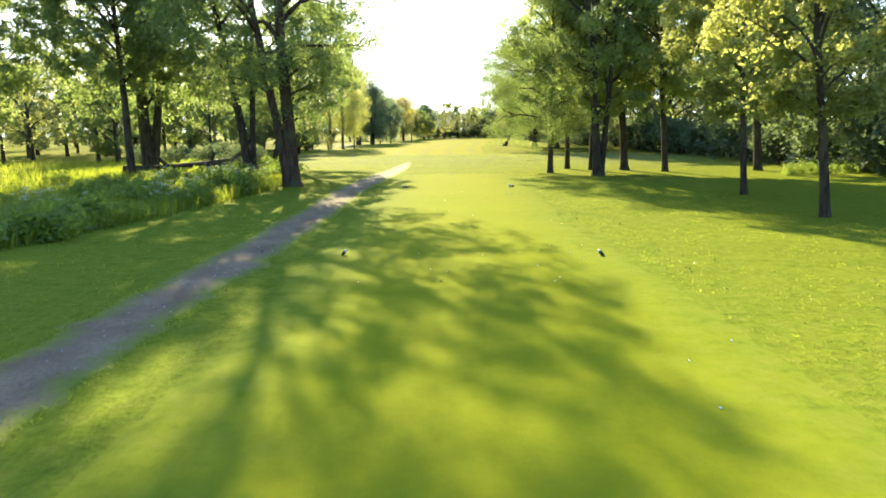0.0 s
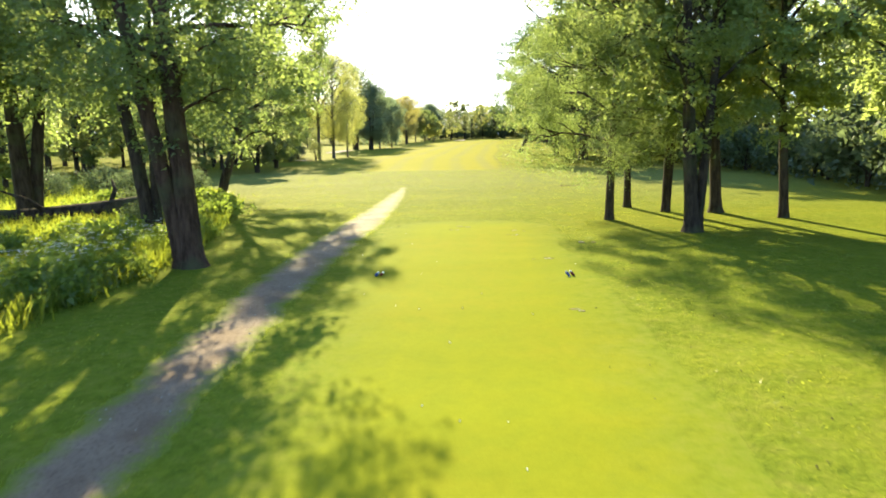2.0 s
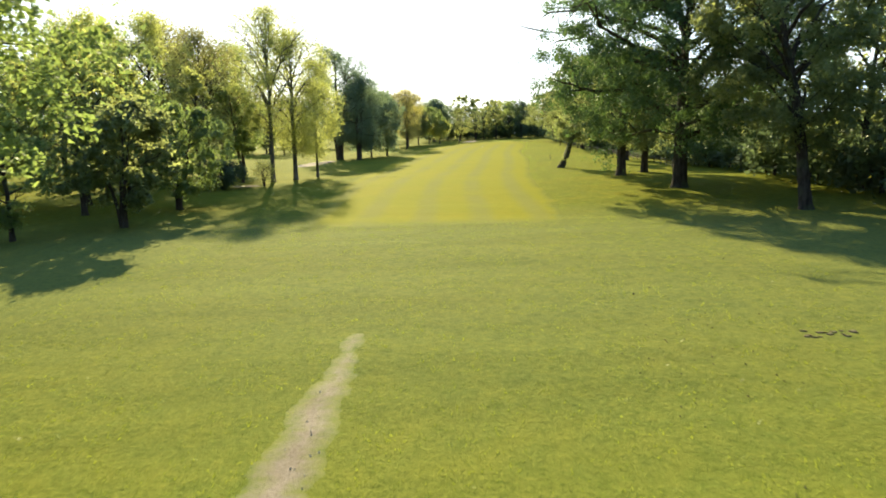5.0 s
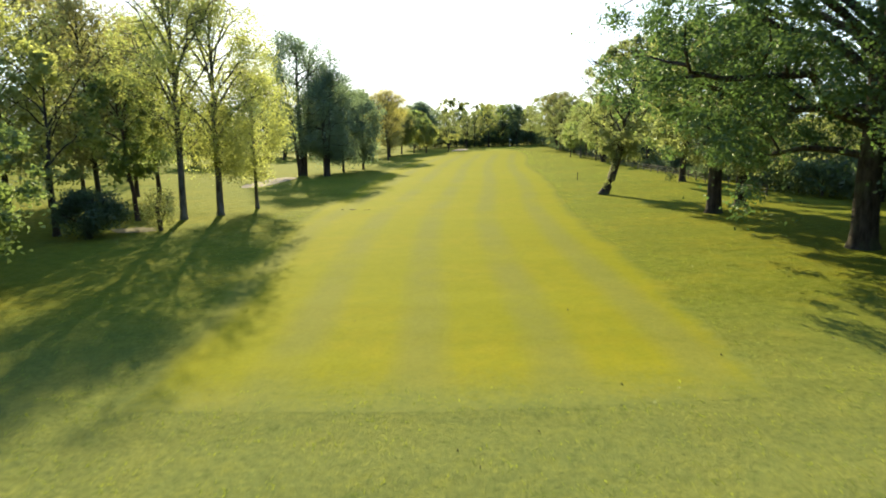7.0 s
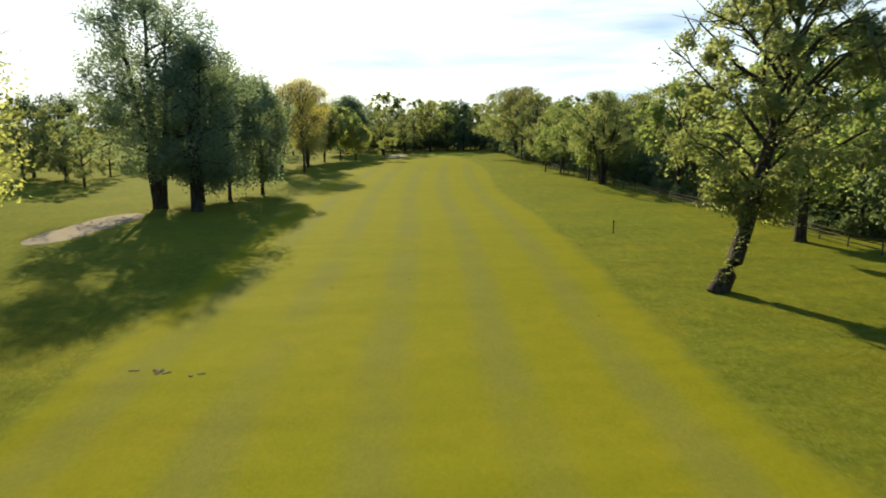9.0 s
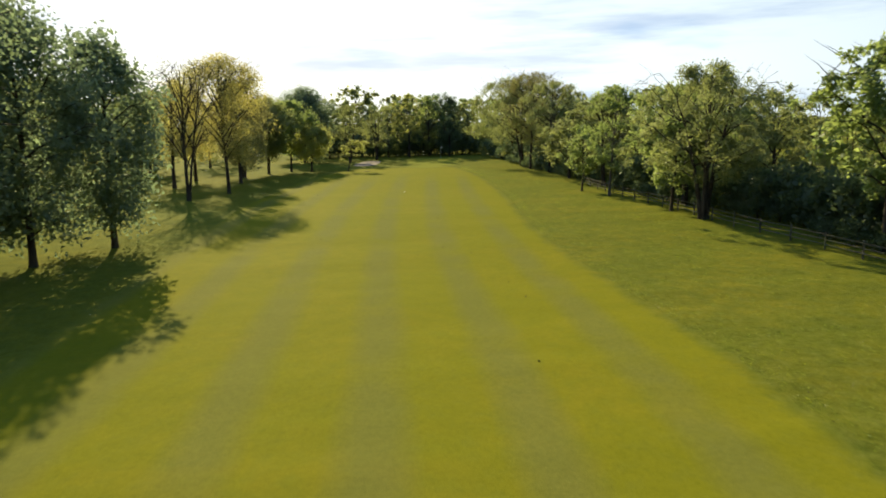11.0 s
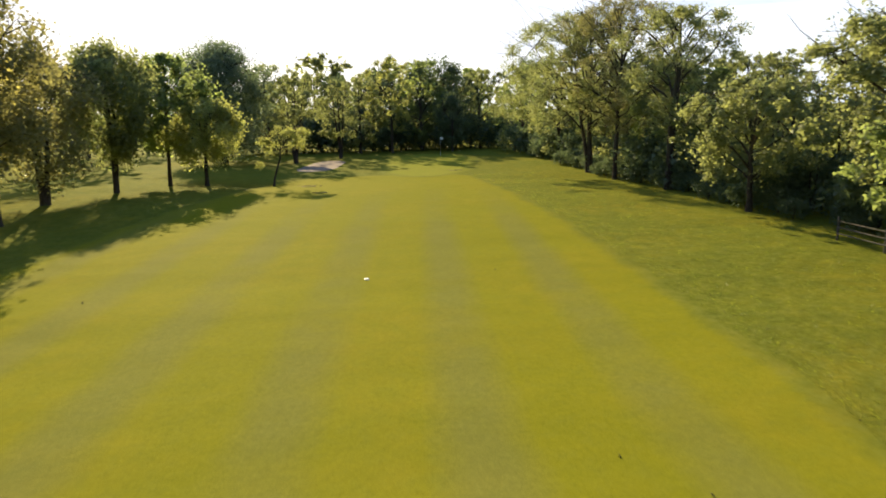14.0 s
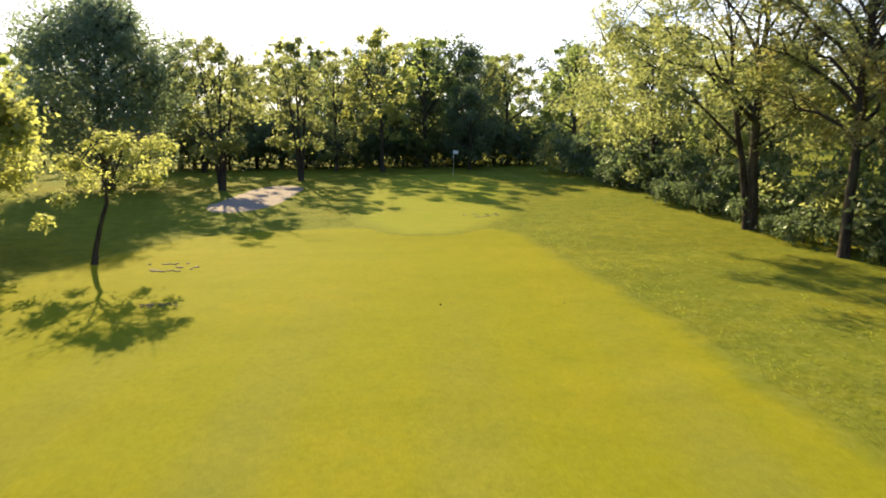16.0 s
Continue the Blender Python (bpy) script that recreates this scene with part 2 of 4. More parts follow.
def leaf_material(name, a, b, glow, share=0.45):
    """Leaves: a dull face that lets the sun through; every leaf and every bough differs a little."""
    m, n, l, out = nodes_of(name)
    g = n.new("ShaderNodeNewGeometry")
    c = n.new("ShaderNodeTexCoord")
    big = noise_node(n, l, 0.45, 3, 0.6, c.outputs["Object"])
    col = blend(n, l, g.outputs["Random Per Island"], a, b)
    through_col = blend(n, l, span(n, l, big.outputs["Fac"], 0.3, 0.7), glow, tuple(v * 0.62 for v in glow))
    through_col = blend(n, l, span(n, l, g.outputs["Random Per Island"], 0.0, 1.0), through_col, blend(n, l, 0.5, through_col, b))
    d = n.new("ShaderNodeBsdfDiffuse")
    l.new(col, d.inputs["Color"])
    t = n.new("ShaderNodeBsdfTranslucent")
    l.new(through_col, t.inputs["Color"])
    x = n.new("ShaderNodeMixShader")
    x.inputs["Fac"].default_value = share
    l.new(d.outputs["BSDF"], x.inputs[1])
    l.new(t.outputs["BSDF"], x.inputs[2])
    s = n.new("ShaderNodeBsdfGlossy")
    s.inputs["Roughness"].default_value = 0.42
    s.inputs["Color"].default_value = (0.9, 0.95, 0.9, 1)
    y = n.new("ShaderNodeMixShader")
    y.inputs["Fac"].default_value = 0.025
    l.new(x.outputs["Shader"], y.inputs[1])
    l.new(s.outputs["BSDF"], y.inputs[2])
    l.new(y.outputs["Shader"], out.inputs["Surface"])
    return m


LEAF_FRESH = leaf_material("fresh_leaf", (0.080, 0.122, 0.046), (0.118, 0.158, 0.056), (0.54, 0.66, 0.190), 0.62)
LEAF_GOLD = leaf_material("golden_leaf", (0.130, 0.152, 0.044), (0.186, 0.195, 0.060), (0.74, 0.78, 0.220), 0.60)
LEAF_OAK = leaf_material("oak_leaf", (0.078, 0.106, 0.046), (0.118, 0.140, 0.056), (0.52, 0.57, 0.19), 0.60)
LEAF_OLD = leaf_material("old_oak_leaf", (0.044, 0.080, 0.034), (0.070, 0.108, 0.042), (0.20, 0.32, 0.085), 0.44)
LEAF_DARK = leaf_material("dark_leaf", (0.058, 0.086, 0.046), (0.082, 0.110, 0.056), (0.22, 0.30, 0.13), 0.45)
LEAF_BLUE = leaf_material("blue_green_leaf", (0.080, 0.116, 0.074), (0.110, 0.146, 0.086), (0.36, 0.47, 0.25), 0.52)
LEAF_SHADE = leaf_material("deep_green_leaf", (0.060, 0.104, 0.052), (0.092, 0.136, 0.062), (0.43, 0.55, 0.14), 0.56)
LEAF_AMBER = leaf_material("amber_leaf", (0.176, 0.158, 0.046), (0.220, 0.195, 0.060), (0.82, 0.74, 0.20), 0.60)
LEAF_BROWN = leaf_material("budding_leaf", (0.130, 0.128, 0.050), (0.170, 0.160, 0.062), (0.52, 0.50, 0.17), 0.5)
GRASS_BLADE = leaf_material("grass_blade", (0.100, 0.148, 0.014), (0.145, 0.178, 0.020), (0.54, 0.62, 0.060), 0.55)
WEED = leaf_material("weed_leaf", (0.080, 0.130, 0.026), (0.120, 0.170, 0.034), (0.48, 0.62, 0.090), 0.55)


def plain_material(name, colour, rough, spec=0.3):
    m, n, l, out = nodes_of(name)
    c = n.new("ShaderNodeTexCoord")
    k = noise_node(n, l, 30, 4, 0.6, c.outputs["Object"])
    col = blend(n, l, span(n, l, k.outputs["Fac"], 0.3, 0.8), colour, tuple(v * 0.72 for v in colour))
    principled(n, l, out, col, rough, bumped(n, l, k.outputs["Fac"], 0.1, 0.004), spec)
    return m


WHITE = plain_material("white_paint", (0.8, 0.8, 0.78), 0.45)
BLUE_PAINT = plain_material("blue_paint", (0.02, 0.06, 0.30), 0.4)
RED_PAINT = plain_material("dark_red_paint", (0.16, 0.02, 0.025), 0.4)
BLACK = plain_material("black_paint", (0.02, 0.02, 0.02), 0.5)
PETAL = plain_material("white_petal", (0.72, 0.74, 0.68), 0.8)


# ---- meshes ----
def quad_mesh(name, verts, quads, material, smooth=False):
    me = bpy.data.meshes.new(name)
    verts, quads = np.asarray(verts, dtype=np.float32), np.asarray(quads, dtype=np.int32)
    me.vertices.add(len(verts))
    me.vertices.foreach_set("co", verts.ravel())
    me.loops.add(quads.size)
    me.loops.foreach_set("vertex_index", quads.ravel())
    me.polygons.add(len(quads))
    me.polygons.foreach_set("loop_start", np.arange(0, quads.size, quads.shape[1], dtype=np.int32))
    if smooth:
        me.polygons.foreach_set("use_smooth", np.ones(len(quads), dtype=bool))
    me.materials.append(material)
    me.update(calc_edges=True)
    me.validate()
    return me


def part(name, bm, material, parent, label=""):
    me = bpy.data.meshes.new(name)
    bm.to_mesh(me)
    bm.free()
    me.materials.append(material)
    ob = new(name, me)
    ob.parent = parent
    return tagged(ob, label)


def mesh_part(name, me, parent, label=""):
    ob = new(name, me)
    ob.parent = parent
    return tagged(ob, label)


def thing(name, at, label, category, group="", turn=0.0):
    ob = new(name)
    ob.empty_display_size = 0.2
    ob.matrix_world = pose(at[0], at[1], at[2], 0, 0, turn)
    return tagged(ob, label, category, group)


def tube(points, radii, sides=7):
    """Vertices and quads of a tapering tube along points."""
    p, r = np.asarray(points, float), np.asarray(radii, float)
    d = np.gradient(p, axis=0)
    d /= np.linalg.norm(d, axis=1)[:, None] + 1e-9
    ref = np.where(np.abs(d[:, 2:3]) > 0.9, np.array([[1.0, 0, 0]]), np.array([[0, 0, 1.0]]))
    u = np.cross(d, ref)
    u /= np.linalg.norm(u, axis=1)[:, None] + 1e-9
    v = np.cross(d, u)
    a = np.linspace(0, 2 * math.pi, sides, endpoint=False)
    ring = p[:, None] + r[:, None, None] * (np.cos(a)[None, :, None] * u[:, None] + np.sin(a)[None, :, None] * v[:, None])
    n, k = len(p), np.arange(sides)
    q = [np.stack([i * sides + k, i * sides + (k + 1) % sides, (i + 1) * sides + (k + 1) % sides, (i + 1) * sides + k], 1) for i in range(n - 1)]
    return ring.reshape(-1, 3), np.concatenate(q)


def joined(pieces):
    vs, qs, base = [], [], 0
    for v, q in pieces:
        vs.append(v)
        qs.append(q + base)
        base += len(v)
    return np.concatenate(vs), np.concatenate(qs)


def leaves(rng, centres, spread, count, size, flat=0.85, up=0.4):
    """count leaves, each a pointed blade, strewn in clumps about the centres."""
    c = centres[rng.integers(0, len(centres), count)]
    s = spread[rng.integers(0, len(spread), count)][:, None] if np.ndim(spread) else spread
    off = rng.normal(size=(count, 3))
    off /= np.maximum(1.0, np.linalg.norm(off, axis=1) / 1.9)[:, None]
    p = c + off * s * np.array([1, 1, flat])
    nrm = rng.normal(size=(count, 3)) + np.array([0, 0, up])
    nrm /= np.linalg.norm(nrm, axis=1)[:, None]
    a = np.cross(nrm, rng.normal(size=(count, 3)))
    a /= np.linalg.norm(a, axis=1)[:, None]
    b = np.cross(nrm, a)
    ln = size * rng.uniform(0.65, 1.3, (count, 1))
    v = np.stack([p - a * ln * 0.45 + b * ln * 0.38, p - a * ln * 0.38 - b * ln * 0.42, p + a * ln * 0.62], 1).reshape(-1, 3)
    return v, np.arange(count * 3).reshape(-1, 3)


def lobes_of_leaves(rng, centres, radii, count, size, flat=0.78):
    """count leaves on the upper shells of rounded sprays, facing outward and up."""
    share = radii ** 1.8
    pick = rng.choice(len(centres), count, p=share / share.sum())
    d = rng.normal(size=(count, 3)) + np.array([0, 0, 0.42])
    d /= np.linalg.norm(d, axis=1)[:, None]
    far = rng.random((count, 1)) ** 0.42 * (1 + 0.10 * rng.normal(size=(count, 1)))
    p = centres[pick] + d * far * radii[pick][:, None] * np.array([1, 1, flat])
    p[:, 2] -= 0.22 * radii[pick] * (far[:, 0] * np.hypot(d[:, 0], d[:, 1])) ** 2
    p[:, 2] = np.maximum(p[:, 2], 0.15)
    nrm = d * 0.8 + np.array([0, 0, 0.5]) + rng.normal(size=(count, 3)) * 0.62
    nrm /= np.linalg.norm(nrm, axis=1)[:, None]
    a = np.cross(nrm, rng.normal(size=(count, 3)))
    a /= np.linalg.norm(a, axis=1)[:, None]
    b = np.cross(nrm, a)
    ln = size * rng.uniform(0.6, 1.25, (count, 1))
    v = np.stack([p - a * ln * 0.45 + b * ln * 0.38, p - a * ln * 0.38 - b * ln * 0.42, p + a * ln * 0.62], 1).reshape(-1, 3)
    return v, np.arange(count * 3).reshape(-1, 3)


def envelope(shape, u):
    """How wide a crown is, of its widest, at the share u of its height."""
    if shape == "dome":
        return max(0.12, math.sin(math.pi * min(0.98, 0.16 + 0.80 * u)) ** 0.75)
    if shape == "column":
        return max(0.14, math.sin(math.pi * min(0.97, 0.14 + 0.84 * u)) ** 0.6)
    if shape == "cone":
        return max(0.10, 1.0 - 0.85 * u)
    return max(0.12, math.sin(math.pi * min(0.98, 0.10 + 0.86 * u)))      # egg


def under_dome(p, axis, h, wide):
    """Points of a crown kept under a rounded top: what would stand above it is folded down."""
    away = np.hypot(p[:, 0] - np.interp(p[:, 2], axis[:, 2], axis[:, 0]), p[:, 1] - np.interp(p[:, 2], axis[:, 2], axis[:, 1]))
    cap = h * (0.46 + 0.56 * np.sqrt(np.clip(1 - (away / (1.3 * wide)) ** 2, 0, 1)))
    over = np.maximum(0, p[:, 2] - cap)
    p[:, 2] = np.where(over > 0, cap - np.minimum(0.35 * over, 0.12 * h), p[:, 2])
    return p


def make_tree(name, at, h, r, label, leaf, bark=BARK, base=3.0, wide=4.0, shape="egg", lean=(0, 0), n_leaf=9000, size=0.2, limbs=16,
              seed=1, side=None, droop=0.0, bow=1.15, twig=5, clump=0.44, stems=(), bare=0.0, crook=0.25, group="", flare=1.4, leader=0.97, fill=0.9, own=0, lobe=0.0, steep=0.3):
    """A tree: a tapering trunk, limbs with twigs, and leaves clumped on the twigs. side: (degrees, share) by which one flank is fuller.
    stems: more trunks from the same foot, each (dx, dy, share of the height). own: how many limbs are parts of their own.
    lobe: the usual radius in metres of the rounded sprays that carry the leaves; 0: thin, evenly strewn leaves. steep: how much the limbs climb."""
    rng = np.random.default_rng(seed)
    root = thing(name, (at[0], at[1], ground_z(at[0], at[1])), label, "bush" if "shrub" in name or "bush" in name else "tree", group)
    trunk, boughs, tips = [], [], []
    paths = []
    for k, (dx, dy, share) in enumerate(((lean[0], lean[1], leader), *stems)):
        t = np.linspace(0, 1, 11)
        p = np.stack([dx * t ** bow, dy * t ** bow, h * share * t], 1)
        wob = rng.normal(size=(11, 2)).cumsum(0) * crook * 0.35
        wob -= wob[0]
        p[:, :2] += wob * (t ** 0.8)[:, None]
        if k:
            p[:, :2] += np.array([dx, dy]) / (math.hypot(dx, dy) + 1e-6) * r * 0.8
        rad = r * (1.0 if not k else 0.72) * (1 - 0.92 * t ** 1.25) + 0.012
        foot = p[0] + (p[1] - p[0]) * np.array([[-0.12 / p[1, 2]], [0.10 / p[1, 2]], [0.30 / p[1, 2]], [0.75 / p[1, 2]]]).clip(-0.3, 0.9)
        p = np.concatenate([foot, p[1:]])
        rad = np.concatenate([rad[0] * np.array([flare, 0.45 + 0.55 * flare, 0.8 + 0.2 * flare, 1.0]), rad[1:]])
        trunk.append(tube(p, rad, 9 if r > 0.12 and own else 6))
        paths.append((p, rad))
    for i in range(limbs):
        p, rad = paths[i % len(paths)]
        u = (i + rng.uniform(0, 1)) / limbs
        z = base + (h * 0.96 - base) * u
        j = min(len(p) - 2, max(0, int(np.searchsorted(p[:, 2], z)) - 1))
        f = (z - p[j, 2]) / max(1e-6, p[j + 1, 2] - p[j, 2])
        f = min(1.0, max(0.0, f))
        start = p[j] * (1 - f) + p[j + 1] * f
        az = i * 2.39996 + rng.normal() * 0.35
        reach = wide * envelope(shape, u) * rng.uniform(0.72, 1.12)
        if side:
            reach *= max(0.25, 1 + side[1] * math.cos(az - radians(side[0])))
        rise = reach * (0.34 + steep + 0.80 * u ** 1.3 + rng.normal() * 0.14) - droop * reach
        twigs = []
        s = np.linspace(0, 1, 6)[:, None]
        out = np.array([math.cos(az), math.sin(az), 0])
        q = start + out * reach * s + np.array([0, 0, 1]) * (rise * s ** 0.8 - droop * reach * 0.8 * s ** 2)
        q[1:] += rng.normal(size=(5, 3)) * 0.06 * reach * s[1:] * crook * 3
        q = under_dome(q, p, h, wide)
        q[1:, 2] = np.maximum(q[1:, 2], 0.35)
        lr = max(0.018, min(rad[j] * 0.6, 0.015 + 0.018 * reach * (1 + r)))
        twigs.append(tube(q, lr * (1 - 0.86 * s[:, 0]), 5))
        for k in range(twig):
            w = 0.28 + 0.72 * (k + rng.uniform(0, 1)) / twig
            jj = min(4, int(w * 5))
            b0 = q[jj] + (q[jj + 1] - q[jj]) * (w * 5 - jj)
            taz = az + rng.choice([-1, 1]) * rng.uniform(0.4, 1.25)
            ln = reach * rng.uniform(0.22, 0.46) * (1.15 - 0.5 * w) + 0.25
            e = b0 + np.array([math.cos(taz), math.sin(taz), rng.uniform(-0.35, 0.95) - droop]) * ln
            e[2] = max(e[2], 0.3)
            m_ = (b0 + e) / 2 + rng.normal(size=3) * 0.08 * ln
            twigs.append(tube([b0, m_, e], [lr * 0.38, lr * 0.26, 0.008], 3))
            tips += [b0 * 0.4 + e * 0.6, e, m_]
            if droop > 0.05:
                tips.append(e - np.array([0, 0, ln * 0.6 * droop * 3]))
        tips += [q[-1], q[-2]]
        if i < own:
            mesh_part("limb", quad_mesh("limb", *joined(twigs), bark, True), root)
        else:
            boughs += twigs
    p = paths[0][0]
    balls = []
    lobes = int(fill * 34)
    for i in range(lobes):
        u, az = (i + rng.random()) / lobes, i * 2.39996 + rng.normal() * 0.4
        z = base + (h - base) * (0.04 + 0.90 * u)
        ball = wide * rng.uniform(0.20, 0.36) * (1.0 - 0.35 * u)
        reach = max(0.0, wide * envelope(shape, u) - ball * 0.6) * rng.uniform(0.72, 1.08)
        if side:
            reach *= max(0.25, 1 + side[1] * math.cos(az - radians(side[0])))
        c = np.array([np.interp(z, p[:, 2], p[:, 0]) + math.cos(az) * reach, np.interp(z, p[:, 2], p[:, 1]) + math.sin(az) * reach, z - droop * reach * 0.7])
        d = rng.normal(size=(int(len(tips) * 0.9 / 34) + 6, 3)) + np.array([0, 0, 0.35])
        d /= np.linalg.norm(d, axis=1)[:, None]
        for s in c + d * ball * np.array([1, 1, 0.8]) * rng.uniform(0.55, 1.0, (len(d), 1)):
            if s[2] > 0.4:
                balls.append(s)
    mesh_part("trunk", quad_mesh("trunk", *joined(trunk), bark, True), root)
    mesh_part("branchwork", quad_mesh("branchwork", *joined(boughs), bark, True), root)
    tips = np.array(tips + balls)
    tips = under_dome(tips, p, h, wide)
    tips = tips[rng.permutation(len(tips))[: max(90, n_leaf // 70)]]
    if bare:
        tips = tips[rng.random(len(tips)) > bare]
    if lobe:
        many = max(30, int(5.5 * (wide / lobe) ** 2 * (h - base) / (2.0 * wide) * max(0.6, fill / 0.9) ** 0.75))
        sprays = tips[:many]
        radii = lobe * rng.uniform(0.38, 0.95, len(sprays))
        loose = int(n_leaf * 0.15)
        crown = joined([lobes_of_leaves(rng, sprays, radii, n_leaf - loose, size), leaves(rng, tips, clump, loose, size, 0.8, 0.6)])
    else:
        spread = clump * (0.7 + 0.6 * rng.random(len(tips)))
        crown = leaves(rng, tips, spread, n_leaf, size, 1.15, 0.3)
    mesh_part("crown", quad_mesh("crown", *crown, leaf), root)
    return root


# ---- ground ----
def ground_z(x, y):
    return 0.07 * math.sin(x * 0.11 + 1.3) * math.cos(y * 0.083) + 0.05 * math.sin(y * 0.17 + x * 0.05)


def grid_sheet(name, xs, ys, lift, material, uv=None):
    gx, gy = np.meshgrid(xs, ys)
    z = 0.07 * np.sin(gx * 0.11 + 1.3) * np.cos(gy * 0.083) + 0.05 * np.sin(gy * 0.17 + gx * 0.05)
    far = np.clip((np.maximum(np.abs(gx), np.abs(gy - 140)) - 220) / 400, 0, 1)
    v = np.stack([gx, gy, z * (1 - far) + lift], -1).reshape(-1, 3)
    w, i = len(xs), np.arange(len(xs) - 1)
    q = np.concatenate([np.stack([j * w + i, j * w + i + 1, (j + 1) * w + i + 1, (j + 1) * w + i], 1) for j in range(len(ys) - 1)])
    return tagged(new(name, quad_mesh(name, v, q, material, True)), kind="structure")


near_x, near_y = np.arange(-70.0, 71.0, 2.0), np.arange(-40.0, 331.0, 2.0)
far_out = np.array([80.0, 100, 130, 180, 260, 400, 700, 1300, 2600])
ground = grid_sheet("ground", np.concatenate([-far_out[::-1], near_x, far_out]), np.concatenate([-far_out[::-1] + 40, near_y, far_out + 260]), 0.0, ROUGH)
tagged(ground, "rough mown meadow grass, patchy green and straw", "grass")


def band_sheet(name, material, label, category, y0, y1, left, right, lift, step=0.4, across=16, wobble=0.12, seed=3, round_ends=(0, 0), lie=None, soft_start=1.0):
    """A strip of turf or earth along y between two edges, left(y) and right(y), with an uneven rim; UV in metres from its middle."""
    rng = np.random.default_rng(seed)
    ys = np.arange(y0, y1 + 1e-6, step)
    slow = lambda: np.convolve(rng.normal(size=len(ys) + 8), np.hanning(9) / 2.2, "valid")[: len(ys)] + 0.35 * rng.normal(size=len(ys))
    rough_l, rough_r = slow() * wobble, slow() * wobble
    v, uv, rim_uv = [], [], []
    for k, y in enumerate(ys):
        a, b = left(y) + rough_l[k], right(y) + rough_r[k]
        mid = (a + b) / 2
        pinch = 1.0
        for end, reach in ((y - y0, round_ends[0]), (y1 - y, round_ends[1])):
            if reach and end < reach:
                pinch = min(pinch, math.sqrt(max(0.0, 1 - (1 - end / reach) ** 2)))
        for i in range(across + 1):
            x = mid + (a + (b - a) * i / across - mid) * pinch
            edge = i in (0, across) or k in (0, len(ys) - 1)
            v.append((x, y, ground_z(x, y) + (0.002 if edge else lift)))
            rim_uv.append((min(i, across - i) / across * (b - a) * pinch, min((y - y0) * soft_start, y1 - y) if round_ends != (0, 0) else 9.0))
            uv.append((x - (lie(y) if lie else (left(y) + right(y)) / 2), y))
    w = across + 1
    q = [(j * w + i, j * w + i + 1, (j + 1) * w + i + 1, (j + 1) * w + i) for j in range(len(ys) - 1) for i in range(across)]
    me = quad_mesh(name, v, q, material, True)
    layer = me.uv_layers.new(name="UVMap")
    flat_uv = np.array(uv, dtype=np.float32)[np.array(q).ravel()]
    layer.data.foreach_set("uv", flat_uv.ravel())
    rim_layer = me.uv_layers.new(name="Rim")
    rim_layer.data.foreach_set("uv", np.array(rim_uv, dtype=np.float32)[np.array(q).ravel()].ravel())
    return tagged(new(name, me), label, category, kind="structure")


def curve(*knots):
    ks, vs = [k for k, _ in knots], [v for _, v in knots]

    def at(y):
        if y <= ks[0]:
            return vs[0]
        for i in range(len(ks) - 1):
            if y <= ks[i + 1]:
                f = (y - ks[i]) / (ks[i + 1] - ks[i])
                return vs[i] + (vs[i + 1] - vs[i]) * f
        return vs[-1]
    def soft(y):
        return sum(at(y + d) for d in (-6, -4, -2, 0, 2, 4, 6)) / 7
    return soft


stripe_left = curve((92, -7.6), (112, -9.6), (130, -9.3), (145, -8.0), (160, -7.2), (190, -5.0), (203, -4.6), (227, -0.6), (240, 4.0), (248, 6.0))
fair_left = curve((92, -8.6), (112, -11.0), (130, -11.2), (145, -10.6), (160, -10.4), (190, -9.6), (203, -9.2), (227, -5.4), (240, -1.0), (248, 3.0))
fair_right = curve((92, 5.4), (98, 6.1), (104, 6.6), (126, 7.0), (140, 8.4), (160, 10.2), (178, 10.6), (190, 11.8), (204, 14.0), (225, 15.6), (240, 15.5), (248, 15.2))
band_sheet("fairway", FAIRWAY, "striped mown fairway turf, yellow-green", "grass", 94.0, 246.0, fair_left, fair_right, 0.006, round_ends=(0.5, 3), across=24, wobble=0.10, soft_start=0.22, lie=lambda y: (stripe_left(y) + fair_right(y)) / 2)
band_sheet("putting_green", GREEN, "smooth pale putting green beside a bunker", "grass", 243.0, 272.5, curve((243, 6.8), (258, 8.4), (272, 11)), curve((243, 15.6), (258, 19.5), (272, 20)), 0.014, round_ends=(11, 9), across=24, wobble=0.05)
band_sheet("tee_ground", TEE, "close-mown bright green tee", "grass", -16.0, 55.4, curve((0, -2.5), (40, -2.45), (55, -2.6)), curve((0, 5.2), (18, 5.3), (27, 4.9), (45, 5.25), (55, 5.3)), 0.02, round_ends=(0, 3.0), across=20, wobble=0.07)
path_mid = curve((-15, -4.4), (12, -4.45), (28, -4.4), (38, -4.35), (43, -4.4), (47, -4.25), (51, -3.7), (57, -3.45), (66, -3.0), (73, -2.9), (80, -3.0))
path_half = curve((-15, 0.84), (30, 0.82), (42, 0.92), (50, 1.02), (57, 1.0), (66, 0.60), (75, 0.10))
band_sheet("path", DIRT, "worn path of pale trodden earth across the grass", "path", -14.0, 74.0, lambda y: path_mid(y) - path_half(y), lambda y: path_mid(y) + path_half(y), 0.012, step=0.14, across=8, wobble=0.10, seed=8)
band_sheet("bunker_far", SAND, "sand bunker with a grassy lip", "bunker", 252.0, 265.0, curve((252, -0.2), (265, 2.8)), curve((252, 3.4), (258, 4.9), (265, 5.9)), 0.026, step=0.25, across=12, wobble=0.08, round_ends=(3.4, 3.2), seed=5)
